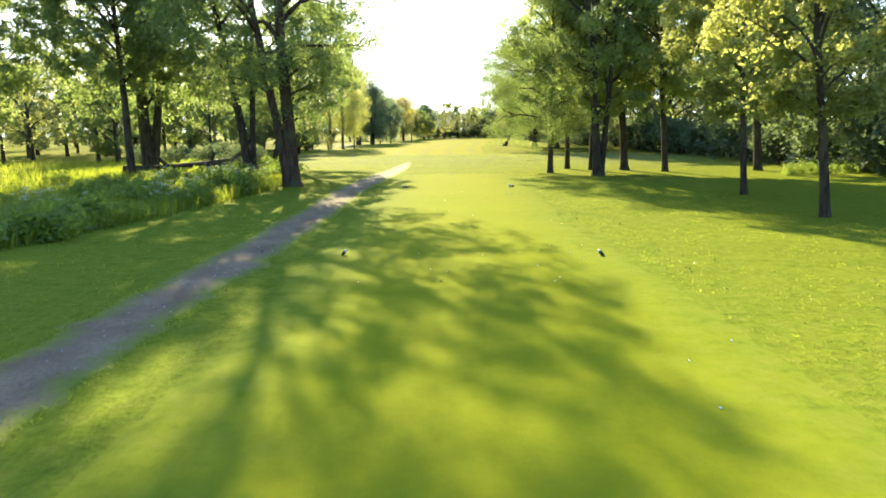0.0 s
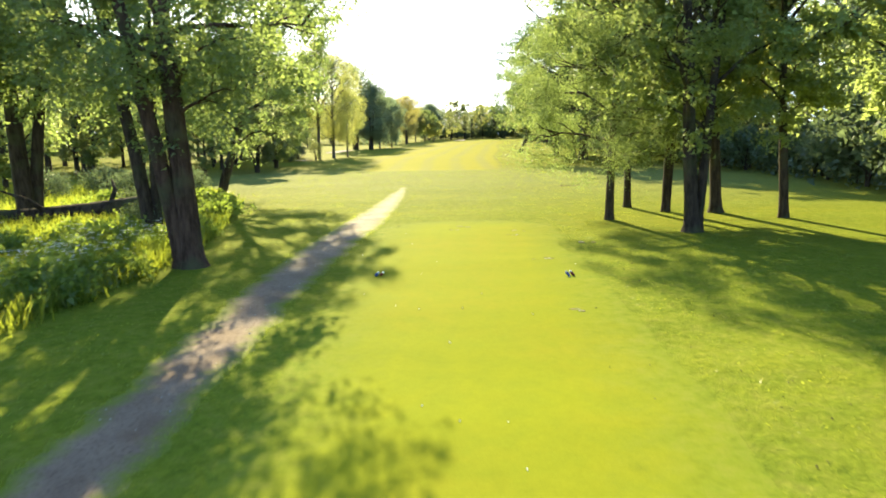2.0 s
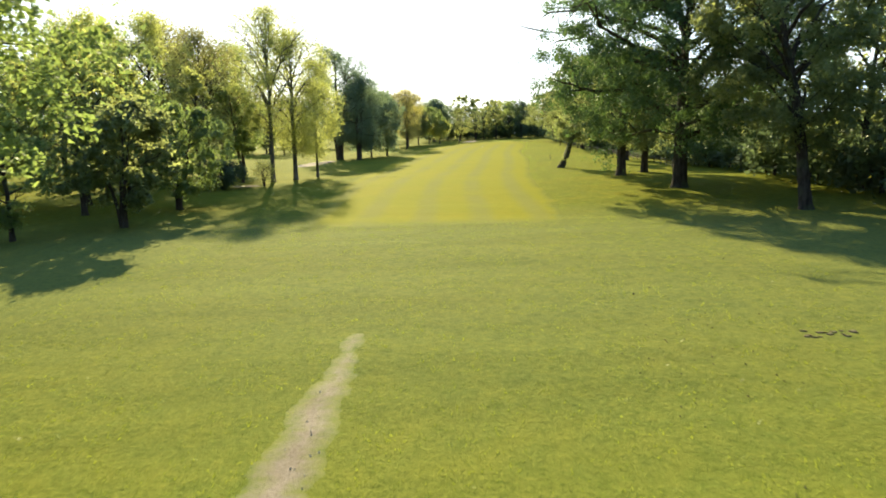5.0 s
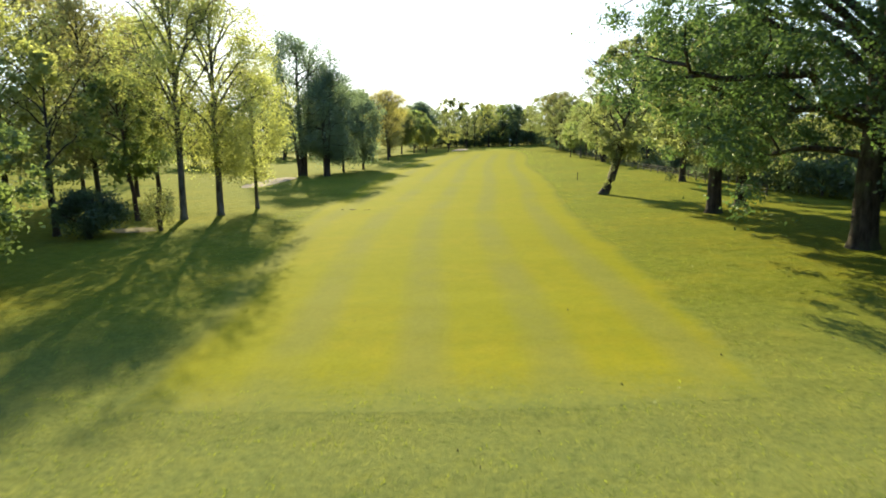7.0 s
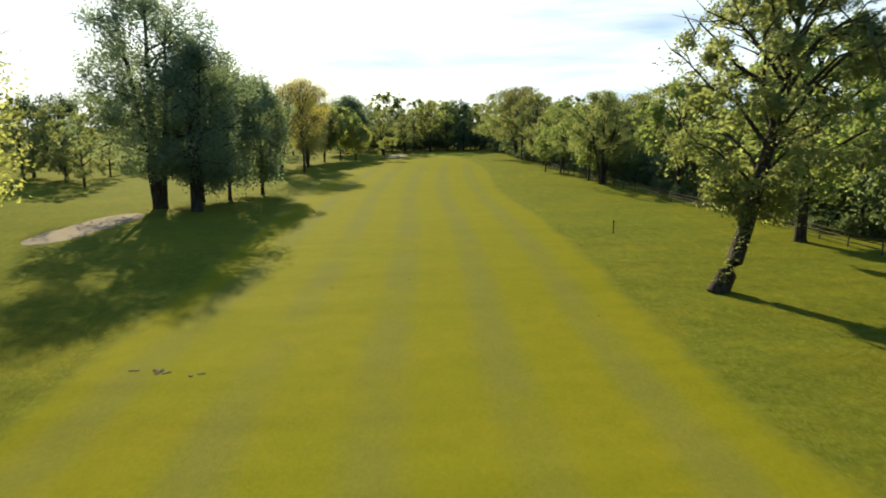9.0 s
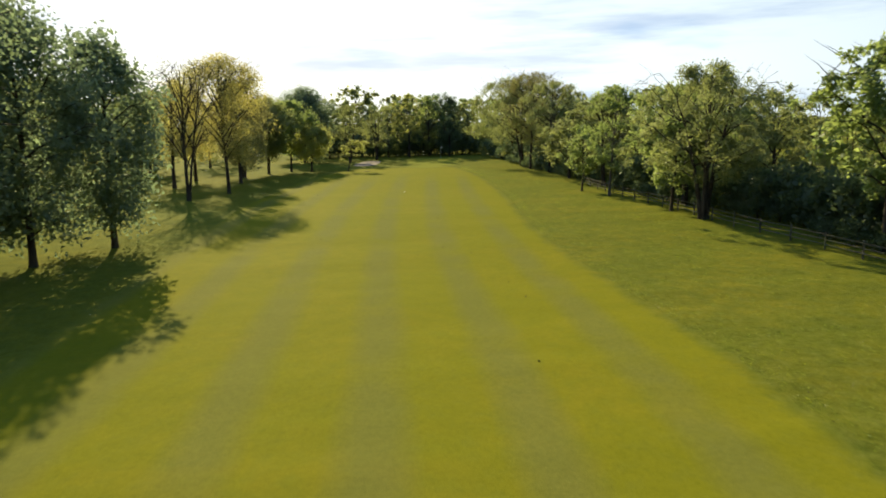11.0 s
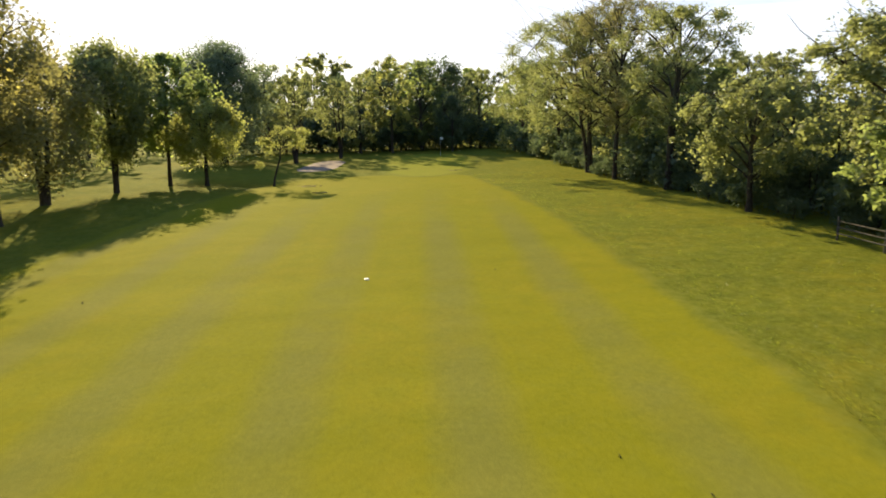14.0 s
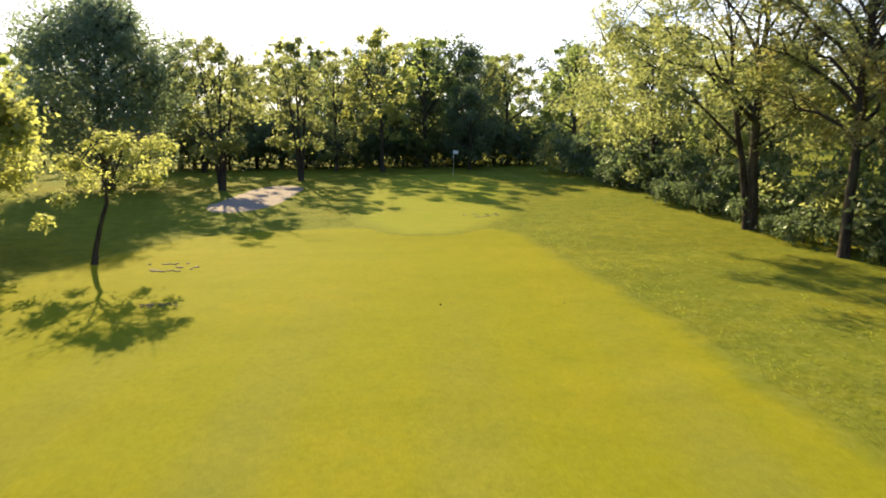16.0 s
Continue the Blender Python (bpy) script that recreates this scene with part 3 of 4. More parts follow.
band_sheet("bunker_middle", SAND, "sand bunker in shade under tall trees", "bunker", 155.0, 169.0, curve((155, -25.0), (169, -23.0)), curve((155, -21.8), (162, -20.6), (169, -19.6)), 0.026, step=0.25, across=12, wobble=0.08, round_ends=(4, 4), seed=6)

# ---- trees beside the tee ----
G_LEFT, G_RIGHT = "trees left of the tee", "trees right of the tee"
make_tree("tree", (-8.0, 44.9), 20, 0.38, "tall old tree with a forked reddish trunk by the path", LEAF_SHADE, BARK_RED, base=4.4, wide=7.2, shape="egg", n_leaf=56000, size=0.145,
          limbs=28, seed=11, own=9, stems=((-2.6, -0.5, 0.93),), droop=0.14, group=G_LEFT, flare=1.6, fill=2.0, lean=(-1.2, 0.3), lobe=0.86)
make_tree("tree", (-12.6, 52.2), 19, 0.30, "tall tree with two dark slanting stems in long grass", LEAF_SHADE, BARK, base=5.6, wide=6.6, shape="column", n_leaf=38000, size=0.218,
          limbs=26, seed=12, own=9, lean=(-3.0, 0), stems=((0.9, 0.6, 0.95),), group=G_LEFT, fill=1.6, lobe=0.86)
make_tree("tree", (-20.6, 52.1), 17, 0.26, "slender dark tree leaning over long grass", LEAF_SHADE, BARK, base=6.0, wide=5.4, shape="column", n_leaf=26000, size=0.230,
          limbs=22, seed=13, own=9, lean=(-1.0, 0.3), group=G_LEFT, fill=1.4, lobe=0.76)
make_tree("tree", (-22.5, 59.2), 18, 0.49, "old dark tree with a gnarled swollen foot", LEAF_SHADE, BARK, base=4.6, wide=8.2, shape="dome", n_leaf=33000, size=0.230,
          limbs=26, seed=14, own=9, stems=((1.8, 1.5, 0.9),), group=G_LEFT, flare=1.8, crook=0.4, fill=1.6, lobe=1.00)
make_tree("tree", (-30.9, 51.4), 17, 0.30, "tall dark tree in the meadow", LEAF_SHADE, BARK, base=4.5, wide=6.4, shape="dome", n_leaf=22000, size=0.243, limbs=22, seed=15, own=9, group=G_LEFT, fill=1.4, lobe=0.84)
make_tree("tree", (-15.3, 69.4), 14.5, 0.32, "leaning tree with an open airy crown and a mossy trunk", LEAF_SHADE, BARK, base=3.4, wide=6.0, shape="dome", n_leaf=36000, size=0.157,
          limbs=26, seed=16, own=9, lean=(4.6, 1.0), group=G_LEFT, crook=0.4, clump=0.5, fill=1.2, lobe=0.81)
make_tree("tree", (13.9, 29.0), 10.5, 0.16, "young oak with bright yellow-green leaves", LEAF_GOLD, BARK, base=2.9, wide=3.5, shape="egg", n_leaf=30000, size=0.155, limbs=20, seed=21, own=9, lean=(-1.0, 0), group=G_RIGHT, clump=0.36, lobe=0.60)
make_tree("tree", (14.4, 36.7), 12.5, 0.14, "slender oak with yellow-green leaves", LEAF_GOLD, BARK, base=3.4, wide=3.6, shape="egg", n_leaf=26000, size=0.165, limbs=20, seed=22, own=9, lean=(-1.2, 0), group=G_RIGHT, clump=0.38, lobe=0.61)
make_tree("tree", (8.3, 55.0), 13.0, 0.20, "leafy tree with boughs hanging low over the grass", LEAF_SHADE, BARK, base=2.2, wide=4.7, shape="column", n_leaf=125000, size=0.072,
          limbs=36, seed=23, own=9, droop=0.26, group=G_RIGHT, side=(150, 0.25), twig=6, flare=1.35, clump=0.30, fill=2.2, lobe=1.05)
make_tree("tree", (10.4, 60.0), 15.5, 0.19, "tall dark-stemmed tree in a clump", LEAF_FRESH, BARK, base=4.6, wide=3.8, shape="column", n_leaf=26000, size=0.192, limbs=22, seed=24, own=9, group=G_RIGHT, lobe=0.62)
make_tree("tree", (10.8, 50.8), 17.5, 0.29, "tall dark-stemmed tree with a split trunk", LEAF_FRESH, BARK, base=3.6, wide=4.8, shape="column", n_leaf=30000, size=0.175, limbs=30, seed=25, own=9, stems=((1.9, 0.8, 0.85),), lean=(-1.5, 0), group=G_RIGHT, flare=1.8, fill=1.2, lobe=0.71)
make_tree("tree", (11.8, 57.8), 16, 0.17, "straight slim tree in a clump", LEAF_FRESH, BARK, base=4.2, wide=3.6, shape="column", n_leaf=19000, size=0.205, limbs=20, seed=26, own=9, stems=((0.9, 0.1, 0.95),), group=G_RIGHT, lobe=0.61)
make_tree("tree", (14.2, 57.2), 17, 0.28, "broad-footed tree with yellow-green leaves", LEAF_GOLD, BARK, base=5.0, wide=5.0, shape="egg", n_leaf=22000, size=0.218, limbs=24, seed=27, own=9, lean=(-1.7, 0), group=G_RIGHT, flare=1.7, lobe=0.72)
make_tree("tree", (16.5, 54.8), 16, 0.21, "tall tree with a ridged dark trunk", LEAF_FRESH, BARK, base=4.5, wide=4.8, shape="egg", n_leaf=22000, size=0.218, limbs=24, seed=28, own=9, lean=(-1.4, 0), group=G_RIGHT, lobe=0.71)
make_tree("tree", (23.0, 54.5), 17, 0.27, "tall woodland tree beside cow parsley", LEAF_FRESH, BARK, base=3.8, wide=6.0, shape="egg", n_leaf=21000, size=0.243, limbs=24, seed=29, own=9, lean=(-1.7, 0), group=G_RIGHT, lobe=0.81)

# ---- left edge of the fairway ----
G_BIRCH = "birches along the fairway"
make_tree("tree", (-20.4, 96.2), 7.2, 0.15, "small round tree with several dark stems", LEAF_OAK, BARK, base=1.5, wide=3.1, shape="dome", n_leaf=17000, size=0.230, limbs=22, seed=31, own=9, stems=((0.8, 0.3, 0.8), (-0.9, 0.2, 0.8)), crook=0.4, lobe=0.60)
make_tree("tree", (-20.6, 105.0), 7.4, 0.17, "round tree with several dark stems", LEAF_SHADE, BARK, base=1.5, wide=3.5, shape="dome", n_leaf=32000, size=0.17, fill=1.7, limbs=22, seed=32, own=9, stems=((0.9, -0.3, 0.8), (-0.8, 0.4, 0.8)), crook=0.4, lobe=0.66)
make_tree("tree", (-26.5, 103.0), 11.5, 0.2, "leafy tree with golden spring leaves", LEAF_GOLD, BARK, base=2.2, wide=4.4, shape="dome", n_leaf=14000, size=0.256, limbs=20, seed=33, own=9, lobe=0.67)
make_tree("birch_tree", (-19.8, 127.7), 17.2, 0.23, "tall birch with a thin airy crown", LEAF_GOLD, BARK_PALE, base=4.0, wide=5.0, shape="egg", n_leaf=20000, size=0.13, steep=0.6, limbs=30, seed=34, own=9, group=G_BIRCH, twig=8, clump=0.42, fill=0.7)
make_tree("birch_tree", (-17.9, 129.8), 15.2, 0.24, "tall birch with yellow leaves on its lower boughs", LEAF_GOLD, BARK_PALE, base=2.8, wide=4.6, shape="egg", n_leaf=26000, size=0.14, steep=0.6, limbs=30, seed=35, own=9, group=G_BIRCH, twig=7, clump=0.45, droop=0.1, fill=1.1)
make_tree("birch_tree", (-16.4, 134.2), 10.6, 0.14, "young birch in bright yellow leaf", LEAF_GOLD, BARK_PALE, base=2.2, wide=2.9, shape="egg", n_leaf=16000, size=0.13, steep=0.6, limbs=26, seed=36, own=9, group=G_BIRCH, twig=6, clump=0.40, droop=0.12)
make_tree("tree", (-23.0, 127.6), 9.8, 0.16, "young tree with a reddish slanting stem", LEAF_FRESH, BARK_RED, base=2.6, wide=2.8, shape="egg", n_leaf=9000, size=0.218, limbs=18, seed=37, own=9, lean=(-0.5, 0), clump=0.45, lobe=0.54)
make_tree("bush", (-22.4, 119.8), 2.6, 0.10, "dark upright evergreen bush", LEAF_DARK, BARK, base=0.3, wide=1.7, shape="dome", n_leaf=9000, size=0.134, limbs=18, seed=38, stems=((0.5, 0, 0.9), (-0.5, 0.2, 0.9)), clump=0.22)
make_tree("shrub", (-19.2, 122.2), 2.3, 0.06, "thin sparse shrub with upright twigs", LEAF_GOLD, BARK, base=0.4, wide=1.0, shape="dome", n_leaf=1500, size=0.101, limbs=14, seed=39, stems=((0.4, 0, 0.9), (-0.4, 0.1, 0.9)), clump=0.25)
for k, (x, y, h, w, leaf) in enumerate(((-28.5, 133.5, 16, 4.4, LEAF_BROWN), (-31.5, 127.0, 17, 4.6, LEAF_GOLD), (-35.5, 139.0, 18, 5.2, LEAF_BROWN), (-27.5, 142.5, 15.5, 4.2, LEAF_FRESH), (-38.0, 126.5, 17, 5.0, LEAF_GOLD), (-32.0, 148.0, 15, 4.6, LEAF_OAK), (-36.5, 146.5, 16, 4.6, LEAF_OAK))):
    make_tree("tree", (x, y), h, 0.20, "tall tree in thin brownish spring leaf", leaf, BARK, base=3.2, wide=w, shape="egg", n_leaf=15000, size=0.20, limbs=30, seed=40 + k, twig=7, clump=0.55, group="trees behind the birches")
make_tree("tree", (-20.4, 172.2), 18.4, 0.40, "tall poplar-like tree with a feathery blue-green crown", LEAF_BLUE, BARK, base=3.2, wide=5.2, shape="column", n_leaf=27000, size=0.2, steep=0.15, limbs=36, seed=51, own=9, droop=0.20, twig=7, clump=0.45, stems=((-1.9, 0.3, 0.88), (1.6, -0.3, 0.84)), fill=1.4)
make_tree("tree", (-16.8, 169.4), 13.4, 0.34, "dense dark blue-green tree with a straight trunk", LEAF_BLUE, BARK, base=2.4, wide=4.4, shape="egg", n_leaf=30000, size=0.17, steep=0.15, limbs=36, seed=52, own=9, stems=((0.9, 0.2, 0.9),), droop=0.24, twig=6, clump=0.45, fill=0.9)
for k, (x, y, h, w) in enumerate(((-15.8, 178.2, 12.2, 3.2), (-13.5, 183.0, 11.0, 2.8), (-18.0, 177.0, 12.6, 3.2))):
    make_tree("tree", (x, y), h, 0.17, "slim blue-green tree in a dense clump", LEAF_BLUE, BARK, base=1.4, wide=w, shape="column", n_leaf=13000, size=0.23, limbs=24, seed=54 + k, droop=0.16, group="clump of slim trees", fill=1.2)
G_ROW = "row of trees by the fairway"
make_tree("tree", (-14.6, 206.5), 11.8, 0.15, "nearly bare tree with a fan of thin branches", LEAF_BROWN, BARK, base=2.4, wide=4.2, shape="dome", n_leaf=2600, size=0.112, steep=1.0, limbs=34, seed=61, own=9, twig=11, stems=((1.6, 0.4, 0.95),), bare=0.3, fill=0.1, group=G_ROW, flare=1.25)
make_tree("tree", (-12.1, 212.8), 12.6, 0.17, "tree in golden spring leaf", LEAF_AMBER, BARK, base=3.2, wide=4.3, shape="dome", n_leaf=26000, size=0.12, steep=0.8, limbs=36, seed=62, own=9, twig=9, clump=0.42, group=G_ROW, fill=0.7)
make_tree("tree", (-19.3, 221.4), 11, 0.2, "tree in thin golden leaf", LEAF_AMBER, BARK, base=3.0, wide=3.4, shape="egg", n_leaf=9000, size=0.16, steep=0.8, limbs=22, seed=63, own=9, group=G_ROW)
make_tree("tree", (-18.8, 230.0), 10.5, 0.2, "tree in thin golden leaf", LEAF_AMBER, BARK, base=2.8, wide=3.4, shape="egg", n_leaf=9000, size=0.205, steep=0.8, limbs=22, seed=64, own=9, group=G_ROW)
make_tree("tree", (-12.7, 224.6), 11.2, 0.2, "tree in dense brownish spring leaf", LEAF_BROWN, BARK, base=2.4, wide=3.2, shape="egg", n_leaf=16000, size=0.205, limbs=26, seed=65, own=9, group=G_ROW)
make_tree("tree", (-13.5, 232.6), 8.6, 0.19, "forked tree in thin brown leaf", LEAF_BROWN, BARK, base=1.6, wide=3.4, shape="dome", n_leaf=11000, size=0.205, steep=0.6, limbs=26, seed=66, own=9, twig=7, stems=((0.9, 0.2, 0.95), (-0.9, 0.3, 0.9)), group=G_ROW)
make_tree("tree", (-11.0, 238.2), 9.6, 0.14, "leafy tree with a double stem", LEAF_OAK, BARK, base=2.2, wide=3.0, shape="egg", n_leaf=16000, size=0.218, limbs=26, seed=67, own=9, stems=((0.5, 0.5, 0.9),), group=G_ROW)
make_tree("tree", (-8.3, 242.4), 9.4, 0.14, "round-headed green tree in the row", LEAF_FRESH, BARK, base=2.3, wide=3.6, shape="egg", n_leaf=20000, size=0.218, limbs=28, seed=68, own=9, group=G_ROW, lobe=0.61)
make_tree("tree", (-5.4, 241.2), 5.8, 0.15, "spreading small tree in yellow leaf", LEAF_GOLD, BARK, base=1.9, wide=2.6, shape="dome", n_leaf=11000, size=0.205, limbs=20, seed=69, own=9, group=G_ROW, clump=0.34)
make_tree("tree", (-0.3, 239.2), 4.2, 0.085, "small spreading tree with a bent stem and yellow leaves", LEAF_GOLD, BARK, base=2.3, wide=1.9, shape="dome", n_leaf=5200, size=0.10, lobe=0.42, limbs=18, seed=70, own=9, lean=(0.6, 0.2), crook=0.4, clump=0.26, fill=0.6, group=G_ROW)

# ---- right edge of the fairway ----
make_tree("oak_tree", (17.5, 111.0), 18, 0.58, "great dark oak with wide heavy boughs", LEAF_OLD, BARK, base=3.6, wide=11.0, shape="dome", n_leaf=150000, size=0.175, steep=0.0, limbs=34, seed=71, own=14, twig=6, clump=0.55, fill=3.2, crook=0.5, flare=1.4, side=(180, 0.08), lobe=1.25)
make_tree("tree", (20.6, 97.0), 17, 0.36, "tall grey-green tree with a slanting trunk beside a great oak", LEAF_OAK, BARK, base=3.4, wide=6.0, shape="egg", n_leaf=46000, size=0.20, limbs=30, seed=171, own=9, twig=6, lean=(-3.0, 0.5), crook=0.4, fill=1.4, lobe=0.85)
make_tree("oak_tree", (16.0, 124.6), 12.0, 0.46, "oak with yellow-green leaves down to the grass", LEAF_OAK, BARK, base=2.8, wide=5.2, shape="dome", n_leaf=46000, size=0.155, limbs=30, seed=72, own=9, twig=7, clump=0.45, side=(200, 0.1), droop=0.02, lobe=0.76)
make_tree("oak_tree", (19.2, 128.0), 12, 0.36, "oak standing close behind another", LEAF_OAK, BARK, base=2.6, wide=5.0, shape="dome", n_leaf=30000, size=0.165, limbs=26, seed=73, own=9, twig=7, clump=0.5, lobe=0.72)
make_tree("tree", (12.0, 138.2), 12.6, 0.36, "leaning tree with an ivy-grown trunk at the fairway edge", LEAF_OAK, BARK, base=2.8, wide=4.4, shape="egg", n_leaf=30000, size=0.157, limbs=30, seed=74, own=9, lean=(3.2, 0.5), twig=8, crook=0.3, clump=0.42, bow=0.72, lobe=0.67)
make_tree("tree", (22.2, 148.4), 11.5, 0.3, "leafy tree by the rail fence", LEAF_FRESH, BARK, base=2.4, wide=4.8, shape="dome", n_leaf=26000, size=0.230, limbs=26, seed=75, own=9, lobe=0.71)
make_tree("birch_tree", (22.5, 200.6), 9.4, 0.11, "slender birch in front of the rail fence", LEAF_FRESH, BARK_PALE, base=2.4, wide=2.6, shape="egg", n_leaf=9000, size=0.157, limbs=26, seed=76, own=9, twig=8, clump=0.36, lobe=0.52)
make_tree("tree", (21.6, 205.3), 6.0, 0.09, "slender young tree by the wood's edge", LEAF_FRESH, BARK, base=1.6, wide=1.8, shape="egg", n_leaf=6000, size=0.157, limbs=20, seed=77, own=9, clump=0.34, lobe=0.45)
make_tree("tree", (22.6, 189.0), 6.6, 0.1, "young tree beside the rail fence", LEAF_FRESH, BARK, base=1.6, wide=2.3, shape="egg", n_leaf=8000, size=0.192, limbs=20, seed=78, own=9, clump=0.36, lobe=0.50)
make_tree("tree", (22.8, 184.8), 9.6, 0.22, "tall dark many-stemmed tree by the fence", LEAF_OAK, BARK, base=2.2, wide=4.0, shape="dome", n_leaf=30000, size=0.12, limbs=32, seed=79, own=9, stems=((-1.6, 0.4, 0.85), (1.5, 0.3, 0.9), (-0.6, -0.8, 0.75)), lobe=0.72)
make_tree("oak_tree", (25.4, 242.6), 12.8, 0.22, "spreading oak with long boughs over the grass", LEAF_OAK, BARK, base=3.2, wide=6.2, shape="dome", n_leaf=52000, size=0.125, limbs=34, seed=80, own=10, twig=9, side=(170, 0.35), crook=0.45, clump=0.36, stems=((-1.4, 0.5, 0.8),), fill=1.8, lobe=0.83)
make_tree("oak_tree", (25.1, 236.6), 12.9, 0.17, "oak with crooked branches at the wood's edge", LEAF_BROWN, BARK, base=3.6, wide=4.8, shape="dome", n_leaf=24000, size=0.12, limbs=30, seed=81, own=10, twig=11, crook=0.5, clump=0.34, fill=0.9, bare=0.12, lobe=0.71)
G_EDGE = "trees at the edge of the right-hand wood"
make_tree("tree", (25.6, 229.2), 11.2, 0.20, "airy tree with dark stems at the wood's edge", LEAF_OAK, BARK, base=3.4, wide=4.0, shape="egg", n_leaf=21000, size=0.13, limbs=26, seed=82, own=9, twig=8, clump=0.36, stems=((1.0, 0.3, 0.9),), group=G_EDGE, bare=0.08, lobe=0.64)
make_tree("tree", (24.9, 219.1), 6.4, 0.14, "low round tree in front of the wood", LEAF_OAK, BARK, base=1.2, wide=3.2, shape="dome", n_leaf=18000, size=0.14, limbs=22, seed=83, own=9, group=G_EDGE, lobe=0.57)
make_tree("tree", (25.6, 210.2), 8.6, 0.20, "leafy tree hanging over the fence", LEAF_OAK, BARK, base=2.6, wide=3.8, shape="egg", n_leaf=22000, size=0.15, limbs=26, seed=84, own=9, group=G_EDGE, lobe=0.62)
make_tree("tree", (25.4, 192.5), 8.8, 0.22, "broad leafy tree behind the fence", LEAF_FRESH, BARK, base=2.6, wide=4.4, shape="dome", n_leaf=24000, size=0.16, limbs=28, seed=85, own=9, group=G_EDGE, lobe=0.67)
make_tree("tree", (26.0, 173.0), 10.0, 0.22, "round green tree behind the fence", LEAF_FRESH, BARK, base=2.6, wide=4.2, shape="dome", n_leaf=14000, size=0.243, limbs=26, seed=86, own=9, group=G_EDGE, lobe=0.66)

# ---- woods: a few trees, repeated ----
G_WOOD = "woodland trees"
WOOD = [
    make_tree("woodland_tree", (-19.8, 267.2), 10.5, 0.2, "woodland tree in fresh leaf at the edge of the course", LEAF_FRESH, BARK, base=1.2, wide=3.8, shape="egg", n_leaf=7400, size=0.235, limbs=16, twig=4, seed=91, fill=1.7, leader=0.88, group=G_WOOD, lobe=0.62),
    make_tree("woodland_tree", (-3.7, 277.4), 11.0, 0.2, "woodland tree with dull green leaves", LEAF_OAK, BARK, base=1.0, wide=4.2, shape="dome", n_leaf=7400, size=0.235, limbs=16, twig=4, seed=92, fill=1.7, leader=0.88, group=G_WOOD, lobe=0.66),
    make_tree("woodland_tree", (0.1, 262.6), 9.6, 0.16, "airy woodland tree with several thin stems", LEAF_OAK, BARK, base=2.0, wide=3.2, shape="egg", n_leaf=6400, size=0.20, limbs=16, twig=5, seed=93, stems=((0.9, 0.3, 0.95), (-0.8, 0.4, 0.9)), fill=1.7, leader=0.88, group=G_WOOD, lobe=0.57),
    make_tree("woodland_tree", (11.6, 276.0), 11.8, 0.2, "woodland tree in golden leaf", LEAF_GOLD, BARK, base=2.2, wide=3.2, shape="egg", n_leaf=7400, size=0.21, limbs=18, twig=5, seed=94, fill=1.7, leader=0.88, group=G_WOOD, lobe=0.57),
    make_tree("woodland_tree", (19.5, 284.0), 12.2, 0.24, "dense dark woodland tree", LEAF_DARK, BARK, base=0.9, wide=4.2, shape="egg", n_leaf=6000, size=0.31, limbs=16, twig=4, seed=95, fill=1.7, leader=0.88, group=G_WOOD),
]
UNDER = [
    make_tree("shrub", (14.5, 283.0), 2.8, 0.06, "dense dark woodland shrub", LEAF_DARK, BARK, base=0.2, wide=2.4, shape="dome", n_leaf=1250, size=0.33, limbs=7, twig=3, seed=97, clump=0.36, stems=((0.7, 0.2, 0.9), (-0.7, 0.1, 0.9)), group="woodland shrubs"),
    make_tree("shrub", (26.6, 271.4), 2.4, 0.06, "green shrub at the wood's foot", LEAF_OAK, BARK, base=0.2, wide=2.2, shape="dome", n_leaf=1250, size=0.30, limbs=7, twig=3, seed=98, clump=0.34, stems=((0.7, 0.2, 0.9), (-0.6, 0.3, 0.9)), group="woodland shrubs"),
]


def repeat(proto, x, y, k, turn):
    copy_thing(proto, Matrix.LocRotScale((x, y, ground_z(x, y)), Euler((0, 0, radians(turn))), (k, k, k)))


wood_rng = random.Random(5)
# (x, y, which, size)
FAR_END = [(4.9, 268.5, 2, 0.92), (7.6, 277.5, 1, 0.86), (9.4, 288, 0, 1.0), (16.0, 280.5, 0, 1.12), (20.2, 291, 2, 1.1), (24.4, 282, 1, 0.95), (28.0, 273, 0, 1.0), (30.0, 264.5, 1, 1.0), (27.2, 256, 1, 0.9),
           (14.0, 294, 1, 1.1), (2.0, 288, 1, 0.95), (-3.0, 294, 2, 1.1), (-22, 291, 1, 1.03), (33, 288, 4, 1.0), (26, 297, 0, 1.1), (-27, 282, 0, 0.99), (-36, 275, 1, 0.99), (-46, 284, 1, 1.08), (39, 274, 1, 1.05), (-9.5, 280.5, 2, 0.85), (19.5, 276.5, 4, 0.62), (-6, 285, 4, 0.75), (5, 286, 4, 0.82), (11, 287, 4, 0.9), (17, 288, 4, 0.95), (23, 289, 4, 0.85), (0, 284, 1, 0.85), (13.5, 284, 4, 0.7)]
for x, y, w, k in FAR_END:
    repeat(WOOD[w], x, y, k, wood_rng.uniform(0, 360))
make_tree("tree", (-7.7, 265.0), 11.8, 0.4, "great dark round-headed tree beside the bunker", LEAF_BLUE, BARK, base=1.2, wide=5.3, shape="dome", n_leaf=46000, size=0.20, limbs=30, seed=99, own=9, twig=7, clump=0.55, fill=2.6, steep=0.1)
